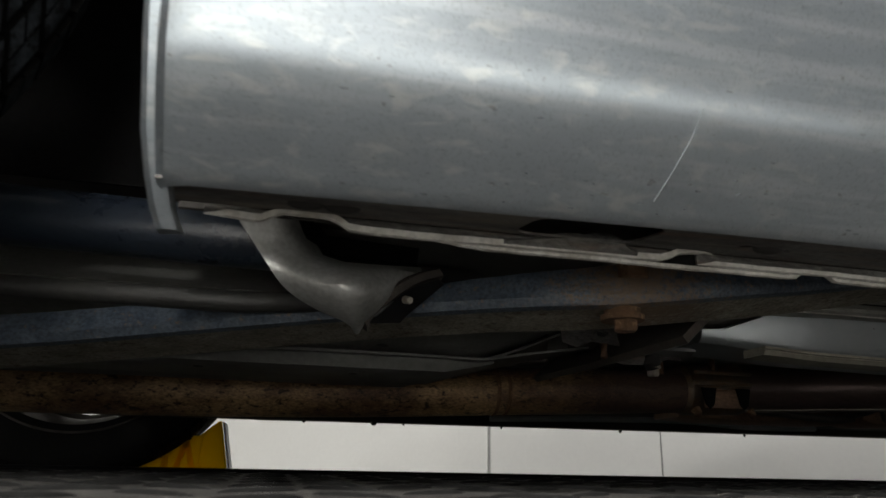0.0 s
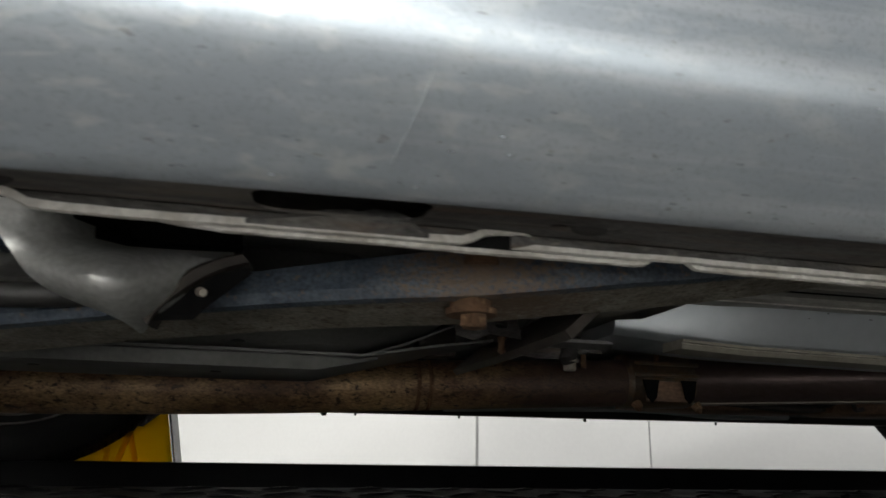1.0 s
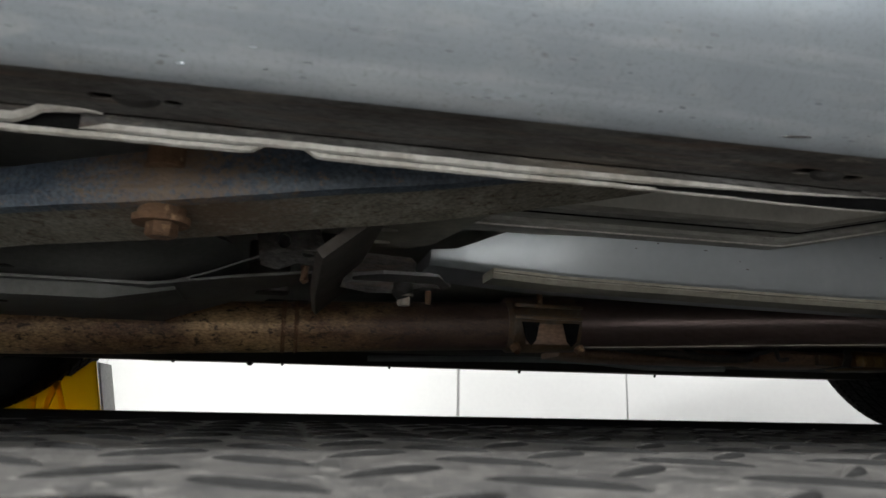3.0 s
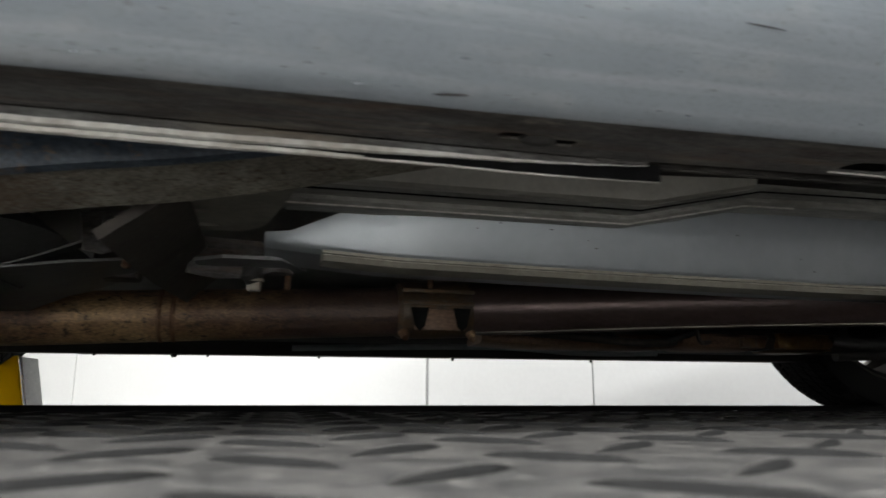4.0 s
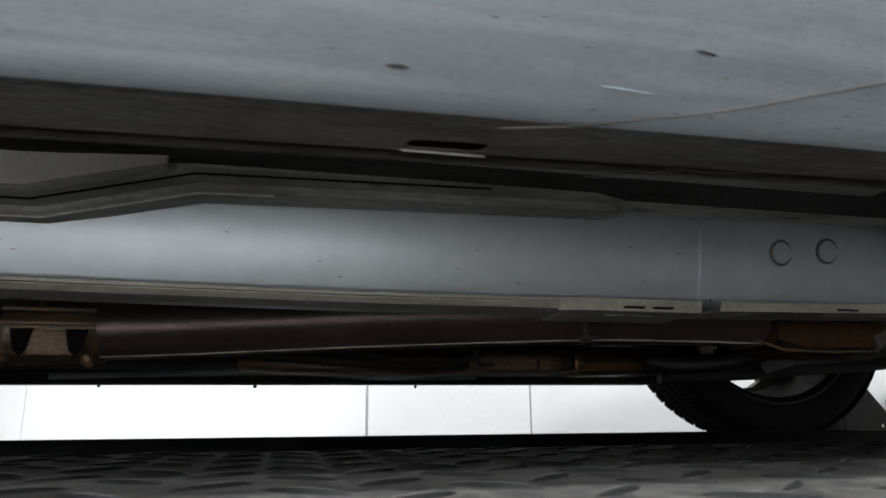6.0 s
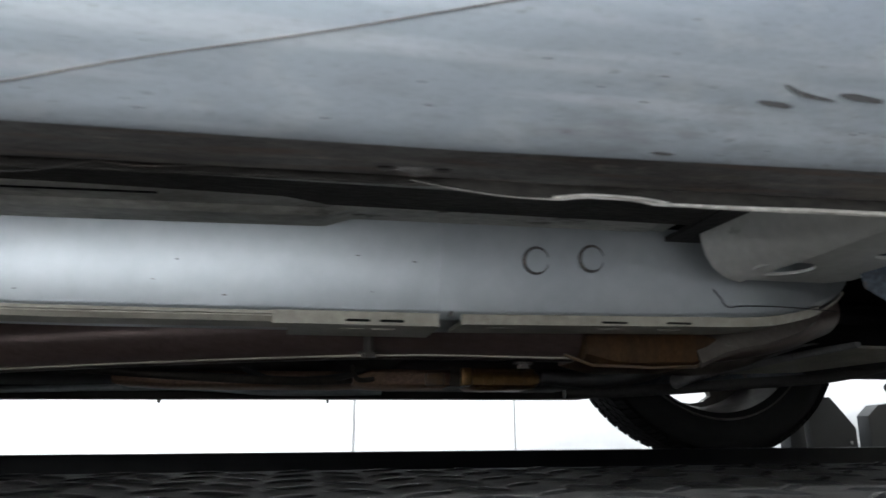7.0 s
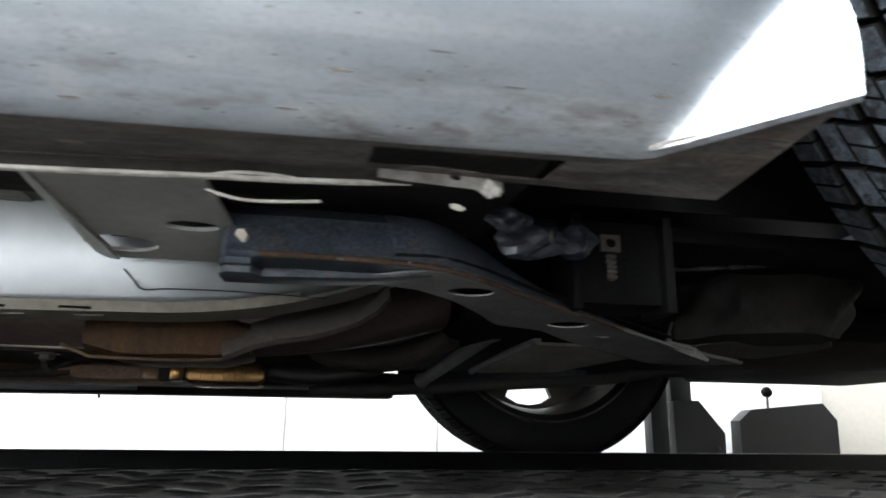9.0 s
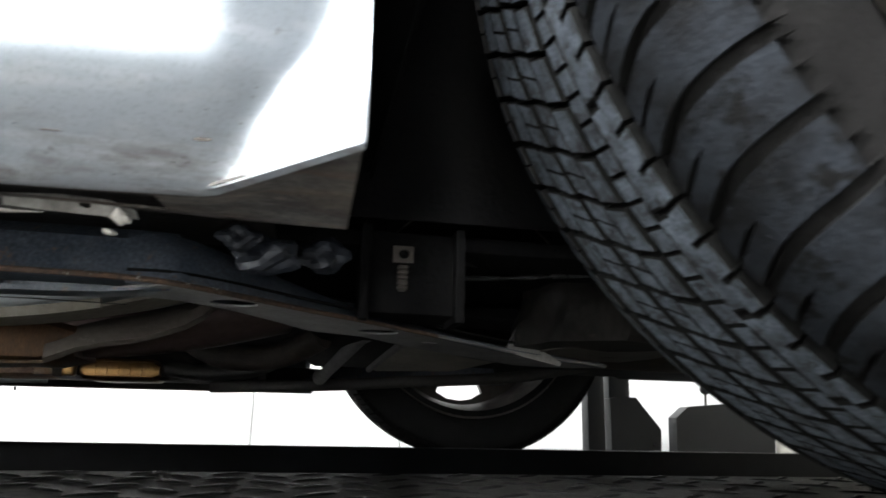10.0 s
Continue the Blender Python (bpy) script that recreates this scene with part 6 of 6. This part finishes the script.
tube(bm, [skin_point(p.x, p.z - lerp_at(ZE, p.x)) + Vector((0, -0.0013, -0.0010)) for p in smooth_line([(0.975, 0.3385, 0.1508), (1.0, 0.3365, 0.1538), (1.0488, 0.3312, 0.1602), (1.0998, 0.3228, 0.1704), (1.1536, 0.3145, 0.1806), (1.2043, 0.3084, 0.1917), (1.30, 0.3005, 0.2125)], 6)], 0.00034, 6)
part("door_seam", bm, BRACKET, car, "thin dark door seam")

# scratches, chips and rust spots on the sill skin
def mark(pts, w, mat, name):
    """A flat sliver along a line on the skin, pointed at both ends."""
    bm = bmesh.new()
    line = smooth_line(pts, 5)
    rows = []
    for i, p in enumerate(line):
        s = w * (0.15 + 0.85 * math.sin(math.pi * (i + 0.3) / len(line))) * (0.8 + 0.4 * random.random())
        q = skin_point(p.x, p.z - lerp_at(ZE, p.x)) + Vector((0, -0.0015, -0.0012))
        rows.append([q + Vector((0, 0.5 * s, -0.65 * s)), q + Vector((0, -0.5 * s, 0.65 * s)), q + Vector((0, -0.5 * s + 0.0006, 0.65 * s + 0.0004)), q + Vector((0, 0.5 * s + 0.0006, -0.65 * s + 0.0004))])
    loft(bm, rows, True, True)
    return part(name, bm, mat, car)


STAIN = material("brown_stain", (0.12, 0.105, 0.09), 0.75, 0, (0.075, 0.066, 0.056), 0.8, 80, 300, 0.3)
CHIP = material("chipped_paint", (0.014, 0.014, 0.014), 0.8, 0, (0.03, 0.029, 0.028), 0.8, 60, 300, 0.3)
SCRATCH = material("pale_scratch", (0.40, 0.43, 0.45), 0.5, 0.5, (0.30, 0.32, 0.33), 0.8, 60, 300, 0.3)
mark([(0.2119, 0.3082, 0.1894), (0.2102, 0.3132, 0.1804), (0.2065, 0.3202, 0.170), (0.2011, 0.3313, 0.1569)], 0.00036, SCRATCH, "scratch")
mark([(1.0054, 0.3296, 0.1638), (1.0248, 0.3303, 0.1631)], 0.0002, SCRATCH, "scratch")
for pts, w in (([(0.5166, 0.3359, 0.1525), (0.5288, 0.3353, 0.1532)], 0.0007), ([(0.6255, 0.3134, 0.1814), (0.6421, 0.3139, 0.1808)], 0.0004), ([(0.7419, 0.3132, 0.1827), (0.761, 0.3116, 0.1857)], 0.0003), ([(0.9361, 0.3298, 0.163), (0.9428, 0.3298, 0.1631)], 0.0011),
               ([(1.0357, 0.3205, 0.1747), (1.043, 0.321, 0.174)], 0.0008), ([(1.2991, 0.3233, 0.1746), (1.3119, 0.324, 0.1741)], 0.0015), ([(1.3074, 0.3191, 0.1797), (1.315, 0.321, 0.1777), (1.3281, 0.322, 0.1768)], 0.0011), ([(1.3296, 0.3205, 0.1786), (1.3469, 0.3213, 0.178)], 0.0018), ([(1.2649, 0.3365, 0.1591), (1.2737, 0.3369, 0.1592)], 0.0008)):
    mark(pts, w * 0.85, CHIP, "paint_chip")
for x, y, z, w in ((1.6255, 0.3227, 0.1807, 0.0010), (1.7366, 0.3196, 0.1814, 0.0013), (1.5435, 0.3329, 0.1679, 0.0008), (1.684, 0.3229, 0.181, 0.0006), (1.6088, 0.3316, 0.1701, 0.0007), (1.6582, 0.3168, 0.188, 0.0005)):
    mark([(x - 0.003 - 0.002 * random.random(), y, z), (x - 0.001, y, z), (x + 0.002 + 0.003 * random.random(), y, z)], w * 0.6, STAIN, "rust_spot")


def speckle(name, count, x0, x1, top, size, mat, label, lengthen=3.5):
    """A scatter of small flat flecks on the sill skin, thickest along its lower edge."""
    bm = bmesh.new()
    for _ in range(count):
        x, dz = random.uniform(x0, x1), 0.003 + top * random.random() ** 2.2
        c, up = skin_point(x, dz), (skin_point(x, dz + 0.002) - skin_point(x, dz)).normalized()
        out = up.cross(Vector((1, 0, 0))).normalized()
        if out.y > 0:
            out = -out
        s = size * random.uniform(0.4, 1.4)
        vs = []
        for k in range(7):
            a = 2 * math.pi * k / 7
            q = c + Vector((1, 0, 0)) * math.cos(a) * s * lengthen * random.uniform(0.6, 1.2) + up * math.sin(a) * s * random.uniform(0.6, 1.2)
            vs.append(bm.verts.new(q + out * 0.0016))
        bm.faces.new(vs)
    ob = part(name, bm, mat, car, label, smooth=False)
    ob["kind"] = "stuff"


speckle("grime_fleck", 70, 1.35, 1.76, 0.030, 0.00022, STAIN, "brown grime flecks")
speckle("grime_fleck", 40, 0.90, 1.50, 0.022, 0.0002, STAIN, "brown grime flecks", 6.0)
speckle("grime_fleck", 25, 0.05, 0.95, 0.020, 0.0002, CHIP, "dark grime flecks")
DUST = material("pale_dust", (0.30, 0.33, 0.35), 0.6, 0.4, (0.24, 0.265, 0.285), 0.8, 60, 300, 0.2)
speckle("dust_fleck", 70, 0.05, 0.60, 0.045, 0.0005, DUST, "pale dust flecks", 3.5)

# ------------------------------------------------------------ loose things
for m in (YELLOW, AMBER):
    # the thin moulded plastic lets light through
    n, l = m.node_tree.nodes, m.node_tree.links
    glow, half = n.new("ShaderNodeBsdfTranslucent"), n.new("ShaderNodeMixShader")
    glow.inputs["Color"].default_value, half.inputs["Fac"].default_value = (1.0, 0.74, 0.05, 1), 0.92
    end = n["Material Output"].inputs["Surface"]
    l.new(n["Principled BSDF"].outputs[0], half.inputs[1])
    l.new(glow.outputs[0], half.inputs[2])
    l.new(half.outputs[0], end)
chock = thing("wheel_chock", "yellow plastic wheel chock with a pale back face", "wheel chock", (-0.07, 1.80, 0.0))
bm = bmesh.new()
slope = [(-0.20, 0.008), (-0.18, 0.028), (-0.117, 0.049), (-0.108, 0.061), (-0.068, 0.087), (-0.037, 0.104)]
prof = [(-0.21, 0.0)]
for k in range(9):
    x = -0.200 + 0.0178 * k
    prof += [(x, lerp_at(slope, x) + 0.004), (x + 0.0120, lerp_at(slope, x + 0.0120) - 0.003)]
prof += [(-0.037, 0.104), (-0.043, 0.0)]
loft(bm, [[(x, y, z) for x, z in prof] for y in (-0.012, -0.007)], True, True)
part("body", bm, AMBER, chock)
for (xa, za, xb, zb) in ((-0.112, 0.052, -0.112, 0.004), (-0.070, 0.084, -0.094, 0.004), (-0.070, 0.084, -0.046, 0.004), (-0.200, 0.004, -0.112, 0.004)):
    bm = bmesh.new()
    p, q = Vector((xa, -0.016, za)), Vector((xb, -0.016, zb))
    box_at(bm, Matrix.Translation((p + q) / 2) @ (q - p).to_track_quat("X", "Y").to_matrix().to_4x4(), (q - p).length, 0.012, 0.006, 0.001)
    part("rib", bm, YELLOW, chock)
bm = bmesh.new()
loft(bm, [[(x, y, z) for x, z in ((-0.042, 0.0), (-0.036, 0.104), (-0.006, 0.129), (0.001, 0.130), (0.028, 0.0))] for y in (-0.018, -0.010)], True, True)
part("end_block", bm, YELLOW, chock)
bm = bmesh.new()
loft(bm, [[(x, y, z) for x, z in ((0.002, 0.129), (0.007, 0.128), (0.033, 0.0), (0.0285, 0.0))] for y in (-0.010, 0.10)], True, True)
part("back_face", bm, CHOCKWHITE, chock)

post = thing("steel_post", "dark grey steel post with a slanted cover beside the wheel", "post", (2.66, 2.10, 0.0))
bm = bmesh.new()
box(bm, -0.025, 0.03, 0.0, 0.05, 0.0, 0.55, 0.002)
part("column", bm, GREYBOX, post)
bm = bmesh.new()
loft(bm, [[(x, y, z) for x, z in ((0.05, 0.0), (0.05, 0.165), (0.075, 0.17), (0.135, 0.17), (0.215, 0.075), (0.212, 0.0))] for y in (0.0, 0.14)], True, True)
part("cover", bm, GREYBOX, post)
bm = bmesh.new()
box(bm, 0.06, 0.13, 0.03, 0.10, 0.165, 0.26, 0.003)
part("neck", bm, GREYBOX, post)
bm = bmesh.new()
tube(bm, [(0.19, -0.003, 0.03), (0.19, 0.004, 0.03)], 0.006, 12)
part("rivet", bm, CHROME, post)

unit = thing("control_box", "dark grey chamfered steel box with a ball-topped lever", "control box", (3.10, 2.10, 0.0))
bm = bmesh.new()
loft(bm, [[(x, y, z) for x, z in ((-0.175, 0.0), (-0.172, 0.112), (-0.13, 0.146), (0.125, 0.170), (0.170, 0.118), (0.165, 0.0))] for y in (0.0, 0.05)], True, True)
part("housing", bm, GREYBOX, unit)
bm = bmesh.new()
tube(bm, [(-0.05, 0.03, 0.15), (-0.048, 0.03, 0.19)], 0.005, 10)
part("lever", bm, CHROME, unit)
bm = bmesh.new()
bmesh.ops.create_uvsphere(bm, u_segments=18, v_segments=12, radius=0.017, matrix=Matrix.Translation((-0.048, 0.03, 0.203)))
part("ball_knob", bm, DARK, unit)
